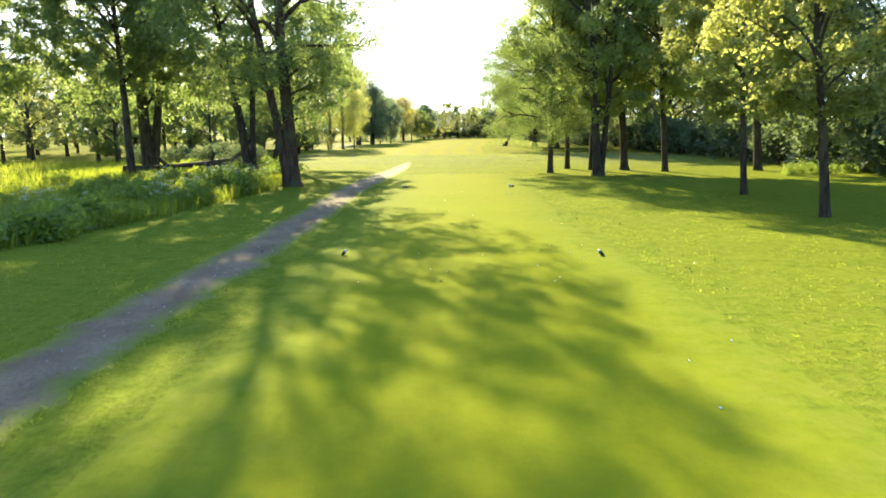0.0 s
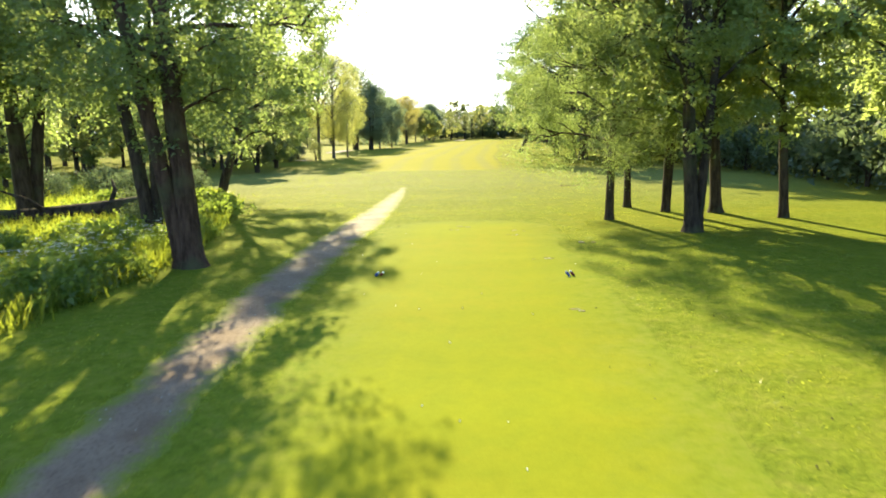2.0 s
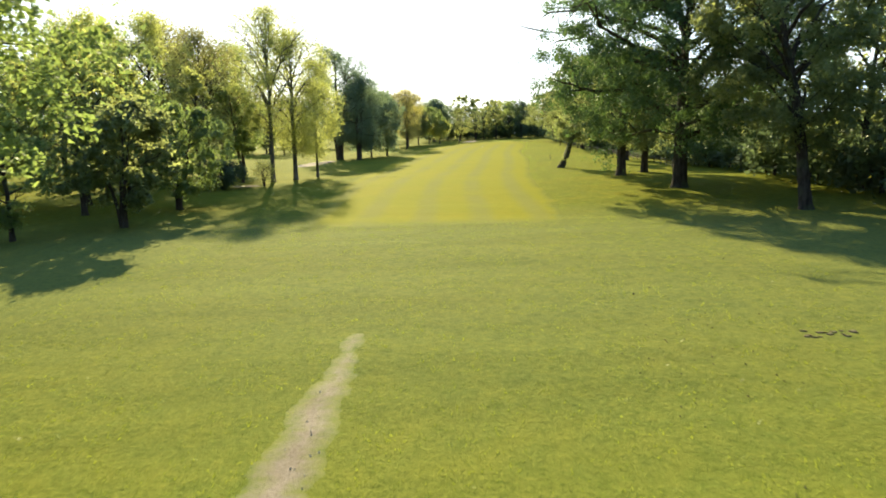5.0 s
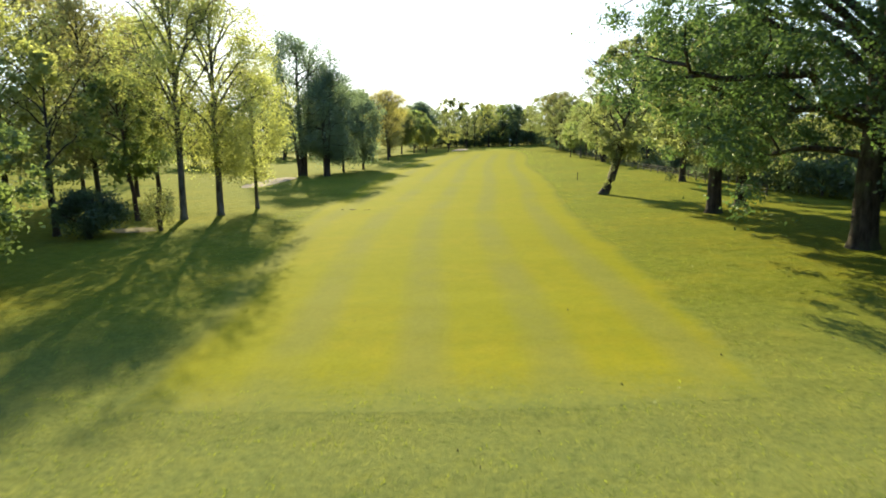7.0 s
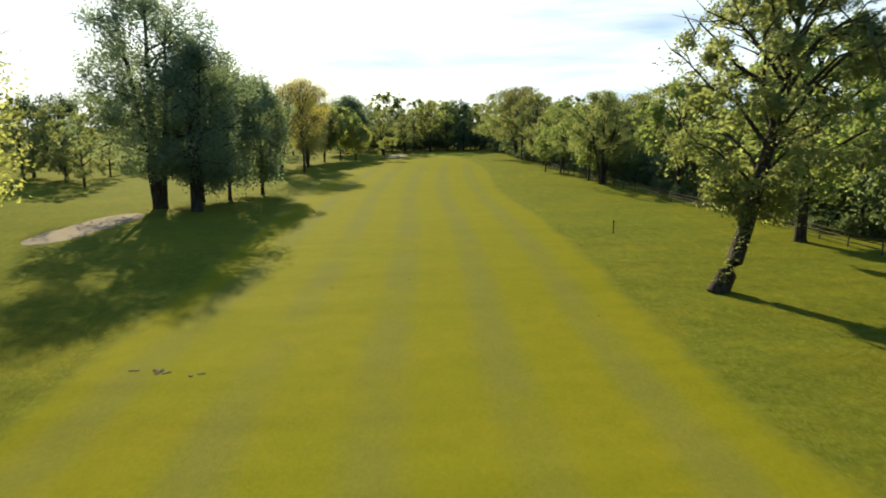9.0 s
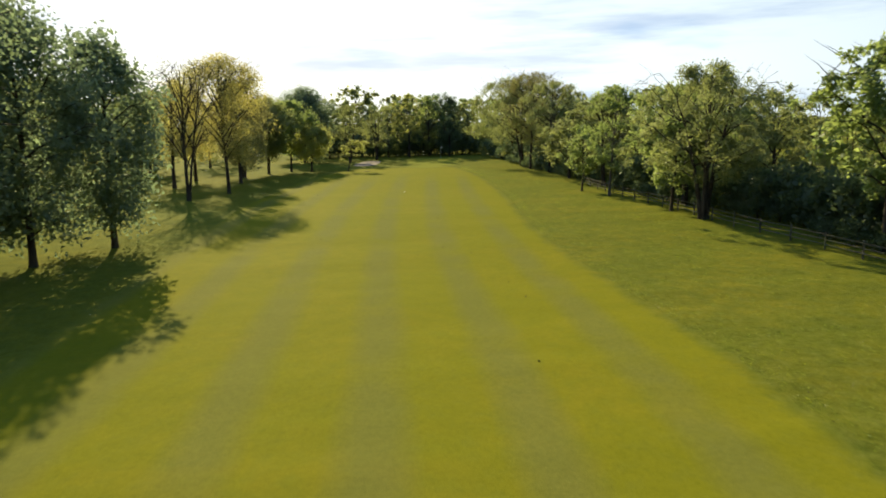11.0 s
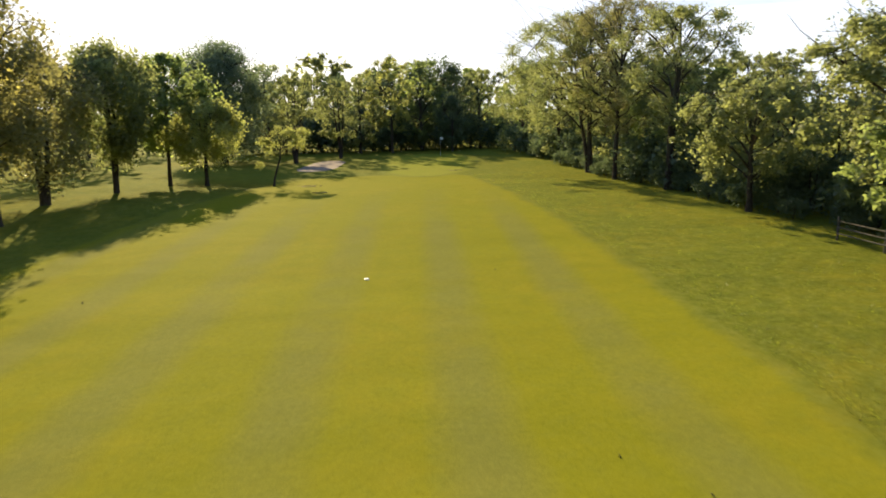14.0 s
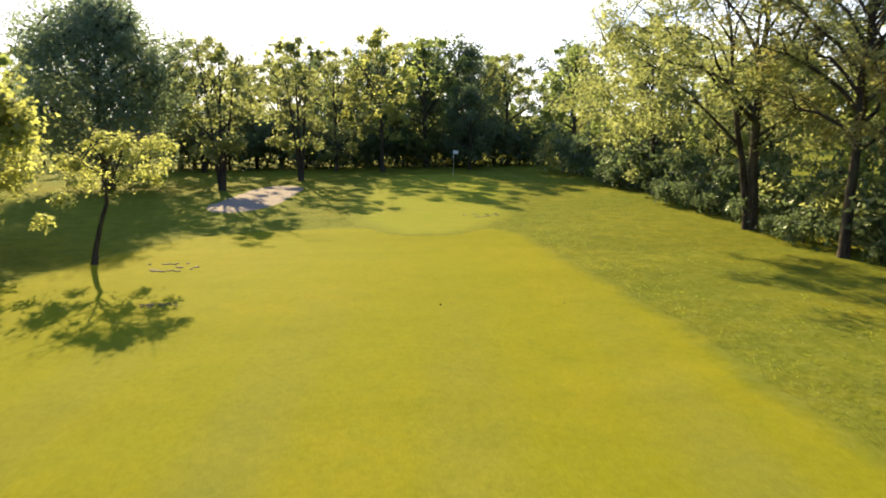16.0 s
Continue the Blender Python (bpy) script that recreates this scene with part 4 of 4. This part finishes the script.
# along the right, behind the fence
y = 134.0
while y < 262:
    for row, (x0, big) in enumerate(((29.8, 0.74), (34.0, 0.84))):
        repeat(WOOD[wood_rng.choice((0, 1, 1, 2, 4) if row else (0, 1, 2, 0))], x0 + wood_rng.uniform(-1, 1), y + wood_rng.uniform(-1.5, 1.5), big * wood_rng.uniform(0.82, 1.12), wood_rng.uniform(0, 360))
    y += 6.0
y = 133.0
while y < 270:
    repeat(UNDER[wood_rng.choice((0, 0, 0, 0, 1))], 27.8 + wood_rng.uniform(-0.7, 0.9), y, wood_rng.uniform(0.7, 1.2), wood_rng.uniform(0, 360))
    y += 2.6
y = 150.0
while y < 262:
    repeat(UNDER[0], 26.0 + wood_rng.uniform(-0.6, 0.9), y, wood_rng.uniform(0.25, 0.48), wood_rng.uniform(0, 360))
    y += 1.9
x = -9.0
while x < 30:
    repeat(UNDER[wood_rng.choice((0, 0, 1))], x, 281.5 + wood_rng.uniform(-1.3, 1.3), wood_rng.uniform(0.9, 1.6), wood_rng.uniform(0, 360))
    x += 2.3
# wood to the right of the tee
for k in range(21):
    x0, y0 = 27 + (k % 3) * 6 + wood_rng.uniform(-1.5, 1.5), 24 + (k // 3) * 14 + (k % 3) * 5 + wood_rng.uniform(-3, 3)
    repeat(WOOD[wood_rng.choice((1, 4, 4, 0))], x0 + 3, y0, wood_rng.uniform(1.15, 1.5), wood_rng.uniform(0, 360))
y = 32.0
while y < 132:
    repeat(UNDER[0], 29.5 + wood_rng.uniform(-1, 1), y, wood_rng.uniform(1.0, 1.5), wood_rng.uniform(0, 360))
    y += 3.1
# far trees over the meadow on the left
for k, (x0, y0, w, s) in enumerate(((-48, 81, 3, 1.0), (-58, 102, 3, 1.0), (-44, 115, 0, 1.1), (-66, 130, 1, 1.2), (-52, 148, 1, 1.0), (-42, 168, 1, 0.8), (-48, 186, 1, 0.85), (-36, 196, 1, 0.75), (-43, 208, 4, 0.9), (-46.5, 204, 1, 0.8), (-41, 203, 1, 0.85), (-49, 212, 4, 0.9), (-38.5, 211, 1, 0.7),
                                    (-40, 232, 1, 1.0), (-30, 246, 0, 1.0), (-72, 170, 4, 1.3), (-60, 200, 1, 1.2), (-84, 110, 1, 1.4), (-90, 155, 4, 1.4), (-38, 96, 0, 1.0), (-36, 78, 0, 1.1), (-56, 72, 1, 1.2), (-46, 56, 4, 1.2),
                                    (-34, 99, 0, 1.25), (-44, 105, 3, 1.3), (-52, 93, 1, 1.35), (-62, 90, 3, 1.4), (-38, 121, 3, 1.3), (-70, 96, 0, 1.5), (-56, 122, 0, 1.4), (-30, 110, 1, 1.1), (-75, 110, 0, 1.4), (-68, 121, 1, 1.4), (-60, 129, 0, 1.3), (-51, 136, 1, 1.3), (-81, 126, 1, 1.5), (-36, 106, 0, 1.2), (-50, 108, 3, 1.3), (-58, 112, 1, 1.3), (-45, 122, 0, 1.2), (-66, 104, 0, 1.3), (-28, 113, 0, 1.2), (-33, 119, 3, 1.3), (-25, 121, 3, 0.95), (-41, 98, 1, 1.4), (-47, 112, 0, 1.5), (-27, 87, 0, 0.85), (-33, 76, 0, 0.95), (-39, 89, 3, 0.85), (-43, 70, 0, 1.0), (-24.5, 92, 0, 0.7), (-31, 233, 1, 1.1), (-35, 225, 2, 1.1), (-27, 241, 1, 1.0), (-25, 229, 2, 0.95), (-38, 240, 4, 1.0), (-29, 251, 0, 1.1), (-44, 246, 1, 1.2), (-22, 256, 1, 0.9), (-50, 258, 4, 1.2), (-70, 232, 4, 1.3))):
    repeat(WOOD[w], x0, y0, s, 47.0 * k)

FAR_TREE = make_tree("distant_tree", (-96.0, 185.0), 13, 0.3, "hazy distant tree at the field's edge", LEAF_OAK, BARK, base=1.0, wide=6.0, shape="dome", n_leaf=1900, size=0.75, limbs=8, seed=100, clump=1.0, twig=4, group="distant trees", lobe=0.81)
for k in range(46):
    a = radians(62 + k * 3.6)                       # from the far right round to the left
    d = 168 + 30 * wood_rng.random() + (k % 2) * 16
    repeat(FAR_TREE, 5 + d * math.cos(a), 150 + d * math.sin(a), wood_rng.uniform(0.8, 1.25), 53.0 * k)

# ---- meadow and plants ----
verge = curve((0, -13.4), (14, -12.6), (24, -11.7), (30, -10.6), (37, -9.6), (44, -8.9), (48, -8.8), (52, -9.6), (56, -10.7), (62, -12.0), (68, -13.4), (74, -18), (82, -25))


def blades(rng, xy, tall, wide, bend=0.35):
    """Grass blades, one narrow bent quad each, at the points xy."""
    n = len(xy)
    z = 0.07 * np.sin(xy[:, 0] * 0.11 + 1.3) * np.cos(xy[:, 1] * 0.083) + 0.05 * np.sin(xy[:, 1] * 0.17 + xy[:, 0] * 0.05)
    a = rng.uniform(0, 2 * math.pi, n)
    side_, h = np.stack([np.cos(a), np.sin(a), np.zeros(n)], 1), tall * rng.uniform(0.55, 1.25, (n, 1))
    p = np.stack([xy[:, 0], xy[:, 1], z - 0.01], 1)
    tip = p + np.concatenate([rng.normal(size=(n, 2)) * bend, np.ones((n, 1))], 1) * h
    w = wide * rng.uniform(0.6, 1.3, (n, 1))
    v = np.stack([p - side_ * w, p + side_ * w, tip + side_ * w * 0.25, tip - side_ * w * 0.25], 1).reshape(-1, 3)
    return v, np.arange(n * 4).reshape(-1, 4)


g_rng = np.random.default_rng(77)
ys_ = g_rng.uniform(4, 82, 75000)
off = g_rng.exponential(7.0, 75000)
edge_x = np.array([verge(v) for v in ys_])
pts = np.stack([edge_x - off + g_rng.normal(size=75000) * 0.25, ys_], 1)
pts = pts[pts[:, 0] > -48]
tagged(new("long_grass", quad_mesh("long_grass", *blades(g_rng, pts, 0.55, 0.026), GRASS_BLADE)), "long unmown meadow grass under the trees", "grass", kind="stuff")

# short tufts of the mown rough
def strew(n, x0, x1, y0, y1):
    return np.stack([g_rng.uniform(x0, x1, n), g_rng.uniform(y0, y1, n)], 1)


tufts = np.concatenate([strew(42000, -14, 13, 55, 96), strew(14000, 5, 14, 10, 56), strew(9000, -12, -5.6, 7, 62), strew(16000, 7, 20, 94, 174), strew(14000, 12, 22, 174, 244), strew(9000, -15, -8, 94, 150)])
clot = np.array([noise.noise(Vector((x * 0.9, y * 0.9, 3.0))) for x, y in tufts])
keep = clot > -0.05
for k, (x, y) in enumerate(tufts):
    if keep[k] and ((95.5 < y < 246 and fair_left(y) - 0.1 < x < fair_right(y) + 0.1) or abs(x - path_mid(y)) < path_half(y) + 0.03 and y < 74 or (y < 55.6 and -2.6 < x < 5.4)):
        keep[k] = False
tagged(new("rough_grass", quad_mesh("rough_grass", *blades(g_rng, tufts[keep], 0.055, 0.012, 0.8), GRASS_BLADE)), "short tufts of rough mown grass", "grass", kind="stuff")
rim = []
for y in np.arange(2, 58, 0.02):
    for s in (-1, 1):
        rim.append((path_mid(y) + s * (path_half(y) + g_rng.normal() * 0.07), y))
tagged(new("path_edge_grass", quad_mesh("path_edge_grass", *blades(g_rng, np.array(rim), 0.05, 0.009, 0.8), GRASS_BLADE)), "ragged grass along the edges of the path", "grass", kind="stuff")


edge = []
for y in np.arange(96, 244, 0.03):
    edge.append((fair_right(y) + 0.1 + abs(g_rng.normal()) * 0.7, y))
tagged(new("fairway_edge_grass", quad_mesh("fairway_edge_grass", *blades(g_rng, np.array(edge), 0.045, 0.012, 0.9), GRASS_BLADE)), "longer ragged grass along the fairway's edge", "grass", kind="stuff")


def cow_parsley(at, seed):
    rng = np.random.default_rng(seed)
    root = thing("cow_parsley", (*at, ground_z(*at)), "cow parsley plant with flat heads of white flowers", "plant", "cow parsley in the long grass")
    stems, heads, fol = [], [], []
    for k in range(11):
        a, h, lean_ = rng.uniform(0, 6.3), rng.uniform(0.7, 1.25), rng.uniform(0.1, 0.45)
        foot = np.array([rng.normal() * 0.16, rng.normal() * 0.16, -0.03])
        e = foot + np.array([math.cos(a) * lean_, math.sin(a) * lean_, h])
        stems.append(tube([foot, (foot + e) / 2 + rng.normal(size=3) * 0.03, e], [0.012, 0.009, 0.005], 4))
        heads.append(e + np.array([0, 0, 0.01]))
        for j in range(2):
            heads.append(e + np.array([rng.normal() * 0.14, rng.normal() * 0.14, rng.uniform(-0.1, 0.03)]))
        fol += [foot + (e - foot) * rng.uniform(0.1, 0.6) + rng.normal(size=3) * 0.12 for j in range(4)]
    fol = np.array(fol)
    fol[:, 2] = np.maximum(fol[:, 2], 0.08)
    tagged(mesh_part("stem", quad_mesh("stem", *joined(stems), WEED), root), kind="stuff")
    mesh_part("foliage", quad_mesh("foliage", *leaves(rng, fol, 0.13, 650, 0.10), WEED), root)
    tagged(mesh_part("flower", quad_mesh("flower", *leaves(rng, np.array(heads), 0.04, 260, 0.032, 0.3, 1.5), PETAL), root), "small white flower heads", kind="stuff")
    return root


parsley = cow_parsley((-10.6, 42.4), 1)
for k in range(30):
    y = wood_rng.uniform(29, 50)
    x = verge(y) - 0.5 - wood_rng.expovariate(0.5)
    if k > 22:
        x, y = 24.0 + wood_rng.uniform(-2.2, 3.5), 51.5 + wood_rng.uniform(-4, 3)
    repeat(parsley, x, y, wood_rng.uniform(0.75, 1.2), wood_rng.uniform(0, 360))


def weed_clump(at, seed):
    rng = np.random.default_rng(seed)
    root = thing("weed_clump", (*at, ground_z(*at)), "leafy green clump of nettles and weeds", "plant", "weeds in the long grass")
    c = rng.normal(size=(60, 3)) * np.array([0.45, 0.45, 0.22]) + np.array([0, 0, 0.42])
    c[:, 2] = np.clip(c[:, 2], 0.05, 1.0)
    stems = [tube([(p[0] * 0.6, p[1] * 0.6, -0.02), (p[0] * 0.8, p[1] * 0.8, p[2] * 0.5), p], [0.008, 0.007, 0.004], 3) for p in c[:24]]
    tagged(mesh_part("stem", quad_mesh("stem", *joined(stems), WEED), root), kind="stuff")
    mesh_part("foliage", quad_mesh("foliage", *leaves(rng, c, 0.12, 700, 0.15), WEED), root)
    return root


weeds = weed_clump((-12.2, 34.0), 3)
for k in range(110):
    y = wood_rng.uniform(13, 70)
    repeat(weeds, verge(y) - 0.3 - wood_rng.expovariate(0.28), y, wood_rng.uniform(0.6, 1.25), wood_rng.uniform(0, 360))

BRAMBLE = make_tree("bush", (-16.9, 66.8), 1.9, 0.05, "dark bramble bush at the foot of a leaning tree", LEAF_DARK, BARK, base=0.15, wide=1.7, shape="dome", n_leaf=3200, size=0.12, limbs=14, seed=120, clump=0.26, stems=((0.6, 0.2, 0.9), (-0.6, 0.1, 0.9)), group="bramble bushes")
for x, y, k in ((-18.9, 68.4, 1.1), (-21.2, 69.0, 1.0), (-13.0, 53.2, 0.7), (-15.6, 59.0, 0.8), (-19.2, 73.0, 0.9), (-25.5, 74.0, 1.0), (-28.0, 70.0, 1.0)):
    repeat(BRAMBLE, x, y, k, x * 37)

# a fallen trunk in the meadow
log = thing("fallen_trunk", (-18.2, 57.0, 0.42), "fallen dark tree trunk lying in the meadow", "log", turn=4.0)
log.scale = (1.3, 1.3, 1.3)
mesh_part("trunk", quad_mesh("trunk", *joined([tube([(-3.6, -1.0, 0.15), (-2.0, -0.5, 0.0), (0.2, 0.2, 0.1), (2.2, 0.1, 0.35), (3.0, 0.0, 0.9), (3.3, 0.1, 1.7)], [0.22, 0.33, 0.36, 0.34, 0.26, 0.10], 9)]), BARK, True), log)
for a, b, c_ in (((-1.2, -0.3, 0.1), (-1.6, -0.9, 0.7), (-2.4, -1.2, 1.1)), ((0.9, 0.2, 0.2), (1.0, 0.7, 0.9), (0.7, 1.2, 1.3))):
    mesh_part("limb", quad_mesh("limb", *tube([a, b, c_], [0.13, 0.09, 0.03], 6), BARK, True), log)

# ivy on the leaning tree
ivy_rng = np.random.default_rng(9)
ivy_t = ivy_rng.uniform(0.02, 0.36, 90)
ivy_c = np.stack([12.0 + 3.2 * ivy_t ** 0.72 - 0.26 + ivy_rng.normal(size=90) * 0.12, 138.1 + ivy_rng.normal(size=90) * 0.2, ivy_t * 11.6], 1)
ivy = tagged(new("ivy", quad_mesh("ivy", *leaves(ivy_rng, ivy_c, 0.15, 900, 0.08), LEAF_OAK)), "ivy climbing the leaning trunk", "plant")


# ---- fence, stakes, markers ----
def box(sx, sy, sz, at, bevel=0.008, spin=None):
    bm = bmesh.new()
    bmesh.ops.create_cube(bm, size=1, matrix=Matrix.Translation(at) @ (spin or Matrix()) @ Matrix.Diagonal((sx, sy, sz, 1)))
    bmesh.ops.bevel(bm, geom=bm.edges[:], offset=bevel, segments=1, affect="EDGES")
    return bm


def lathe(rings, sides=14):
    bm = bmesh.new()
    loops = [[bm.verts.new((r * math.cos(2 * math.pi * k / sides), r * math.sin(2 * math.pi * k / sides), z)) for k in range(sides)] for r, z in rings]
    for a, b in zip(loops, loops[1:]):
        for k in range(sides):
            bm.faces.new((a[k], a[(k + 1) % sides], b[(k + 1) % sides], b[k]))
    bm.faces.new(loops[0][::-1])
    bm.faces.new(loops[-1])
    for f in bm.faces:
        f.smooth = True
    return bm


fence = thing("rail_fence", (24.0, 134.0, 0.0), "weathered grey post and rail fence at the wood's edge", "fence")
posts = []
for k in range(32):
    y = 134.0 + 2.5 * k
    posts.append((23.9 - 0.9 * math.sin(max(0, k - 12) * 0.16) + 0.12 * math.sin(k * 0.9), y))
for k, (x, y) in enumerate(posts):
    part("post", box(0.08, 0.08, 1.0, (x - 24.0, y - 134.0, ground_z(x, y) + 0.42 + 0.03 * math.sin(k * 3.1)), 0.012), WOOD_GREY, fence)
    if k + 1 < len(posts):
        x2, y2 = posts[k + 1]
        turn = Matrix.Rotation(math.atan2(y2 - y, x2 - x), 4, "Z")
        for z in (0.3, 0.55, 0.8):
            part("rail", box(math.hypot(x2 - x, y2 - y) - 0.02, 0.028, 0.055, ((x + x2) / 2 - 24.0 - 0.06, (y + y2) / 2 - 134.0, ground_z(x, y) + z), 0.008, turn), WOOD_GREY, fence)

stake = thing("marker_post", (12.6, 152.6, ground_z(12.6, 152.6)), "thin black marker post on the fairway edge", "post")
part("post", lathe([(0.035, -0.2), (0.035, 0.62), (0.028, 0.66)], 8), BLACK, stake)
part("cap", lathe([(0.03, 0.66), (0.06, 0.70), (0.055, 0.79), (0.02, 0.82)], 8), BLACK, stake)
pin = thing("flagstick", (16.8, 269.3, ground_z(16.8, 269.3) + 0.02), "white flagstick with a small white flag on the green", "flag")
part("stick", lathe([(0.014, -0.1), (0.014, 1.3), (0.010, 2.1)], 8), WHITE, pin)
bm = bmesh.new()
grid = [[bm.verts.new((0.012 + 0.36 * i / 6, 0.05 * math.sin(i * 1.1 + j * 0.3), 2.06 - 0.26 * j / 4 - 0.02 * i / 6)) for i in range(7)] for j in range(5)]
for j in range(4):
    for i in range(6):
        bm.faces.new((grid[j][i], grid[j][i + 1], grid[j + 1][i + 1], grid[j + 1][i]))
part("flag", bm, WHITE, pin)
part("cup", lathe([(0.054, 0.004), (0.060, 0.008), (0.054, 0.010)], 16), WHITE, pin)


def tee_marker(x, y, paint, label, tilt):
    root = thing("tee_marker", (x, y, ground_z(x, y) + 0.02), label, "tee marker", "tee markers")
    root.matrix_world = root.matrix_world @ Matrix.Scale(0.84, 4) @ Matrix.Rotation(radians(tilt), 4, (0.45, 0.9, 0.0))
    part("base", lathe([(0.012, -0.06), (0.03, 0.0), (0.048, 0.03), (0.052, 0.10), (0.050, 0.17)], 12), paint, root)
    part("cap", lathe([(0.050, 0.171), (0.046, 0.20), (0.032, 0.22), (0.012, 0.228)], 12), WHITE, root)
    return root


for x, y, tilt in ((-1.6, 43.0, 44), (4.33, 42.6, -46)):
    tee_marker(x, y, BLUE_PAINT, "small blue tee marker with a white cap, tilted", tilt)
    tee_marker(x + 0.14, y + 0.05, RED_PAINT, "small dark red tee marker with a white cap, tilted", tilt + 2)
for x, y, tilt in ((-1.86, 22.7, 42), (4.72, 22.2, -46)):
    tee_marker(x, y, BLACK, "small black tee marker with a white cap, tilted", tilt)
disc = thing("distance_disc", (5.08, 209.4, ground_z(5.08, 209.4) + 0.015), "flat white distance disc set in the fairway", "marker")
part("plate", lathe([(0.085, -0.02), (0.09, 0.004), (0.08, 0.012)], 20), WHITE, disc)


def bare_patch(x, y, sx, sy, seed, material=DIRT, name="bare_patch", label="scuffed bare patch of earth in the turf", lift=0.035):
    rng = np.random.default_rng(seed)
    bm = bmesh.new()
    n = 22
    rad = 1 + np.convolve(rng.normal(size=n + 2), [0.25, 0.5, 0.25], "valid") * 0.38
    def lay(k, share, up):
        a = 2 * math.pi * k / n
        px, py = x + math.cos(a) * sx * rad[k] * share, y + math.sin(a) * sy * rad[k] * share
        return bm.verts.new((px, py, ground_z(px, py) + up))
    c = bm.verts.new((x, y, ground_z(x, y) + lift))
    inner, outer = [lay(k, 0.6, lift) for k in range(n)], [lay(k, 1.0, -0.02) for k in range(n)]
    for k in range(n):
        bm.faces.new((c, inner[k], inner[(k + 1) % n]))
        bm.faces.new((inner[k], outer[k], outer[(k + 1) % n], inner[(k + 1) % n]))
    me = bpy.data.meshes.new(name)
    bm.to_mesh(me)
    bm.free()
    me.materials.append(material)
    return tagged(new(name, me), label, "ground", "bare patches", "structure")


for k, (x, y, sx, sy) in enumerate(((3.9, 45.4, 0.34, 0.12), (3.85, 38.8, 0.26, 0.10), (6.0, 48.5, 0.30, 0.12), (1.2, 53.2, 0.42, 0.12), (0.9, 52.3, 0.22, 0.10), (3.6, 51.7, 0.26, 0.10), (3.3, 50.6, 0.22, 0.10), (2.3, 238.2, 0.9, 0.55), (3.1, 233.4, 0.45, 0.16), (-8.8, 131.5, 0.5, 0.22), (-7.3, 131.0, 0.3, 0.14), (-21.3, 123.0, 2.2, 1.4), (9.4, 73.0, 0.7, 0.25), (14.7, 248.4, 0.9, 0.5))):
    if k != 11:
        for j in range(18 if k in (7, 8, 12, 13) else 5):
            small = 0.5 if k in (7, 8, 12, 13) else 1.0
            bare_patch(x + wood_rng.uniform(-1, 1) * sx, y + wood_rng.uniform(-1.2, 1.2) * sy, sx * small * wood_rng.uniform(0.15, 0.42), sy * small * wood_rng.uniform(0.2, 0.5), 300 + 20 * k + j, PALE_SOIL if j < 3 and k < 7 else SOIL, lift=0.03)
    else:
        bare_patch(x, y, sx * 0.8, sy * 0.8, 200 + k, SOIL)

# stones on the path, clods and fallen twigs on the turf
bits = []
for k in range(160):
    y = wood_rng.uniform(4, 70)
    x = path_mid(y) + wood_rng.uniform(-0.8, 0.8) * path_half(y)
    r_ = wood_rng.uniform(0.010, 0.022)
    v, q = tube([(x, y, ground_z(x, y) + 0.01), (x, y, ground_z(x, y) + 0.02 + r_ * 0.5), (x, y, ground_z(x, y) + 0.022 + r_ * 0.8)], [r_, r_ * 0.9, r_ * 0.3], 5)
    bits.append((v, q))
tagged(new("path_stones", quad_mesh("path_stones", *joined(bits), STONE)), "loose small stones on the earth path", "stone", kind="stuff")
bits = []
for k in range(330):
    y = wood_rng.uniform(12, 246)
    x = wood_rng.uniform(-6, 12) + (y > 170) * 2
    r_ = wood_rng.uniform(0.010, 0.028)
    if k >= 80:                                     # thicker in the rough, by the tee's edge and under the trees
        x, y = ((5.6 + wood_rng.gauss(0, 1.0), 71.5 + wood_rng.gauss(0, 2.6)), (6.3 + wood_rng.gauss(0, 0.55), wood_rng.uniform(20, 46)), (wood_rng.uniform(-12, 13), wood_rng.uniform(55, 94)), (fair_right(100 + k * 0.4) + wood_rng.gauss(0.5, 0.35), 100 + k * 0.4))[k % 4]
        r_ = wood_rng.uniform(0.008, 0.020)
    a = wood_rng.uniform(0, 6.3)
    z = ground_z(x, y) + 0.015
    bits.append(tube([(x - math.cos(a) * r_ * 1.2, y - math.sin(a) * r_ * 1.2, z), (x, y, z + r_ * 0.6), (x + math.cos(a) * r_, y + math.sin(a) * r_, z)], [r_ * 0.4, r_, r_ * 0.3], 5))
tagged(new("turf_litter", quad_mesh("turf_litter", *joined(bits), BARK)), "dark clods and fallen leaves lying on the turf", "litter", kind="stuff")

# broken pegs and daisies on the tee
bits = []
for k in range(40):
    x, y = wood_rng.uniform(-2.6, 5.2), wood_rng.uniform(9, 55)
    z, a = ground_z(x, y) + 0.02, wood_rng.uniform(0, 6.3)
    bits.append(tube([(x, y, z), (x + math.cos(a) * 0.02, y + math.sin(a) * 0.02, z + 0.012), (x + math.cos(a) * 0.045, y + math.sin(a) * 0.045, z + 0.006)], [0.006, 0.012, 0.004], 5))
tagged(new("broken_pegs", quad_mesh("broken_pegs", *joined(bits), WHITE)), "small white pegs and daisies strewn on the tee", "litter", kind="stuff")
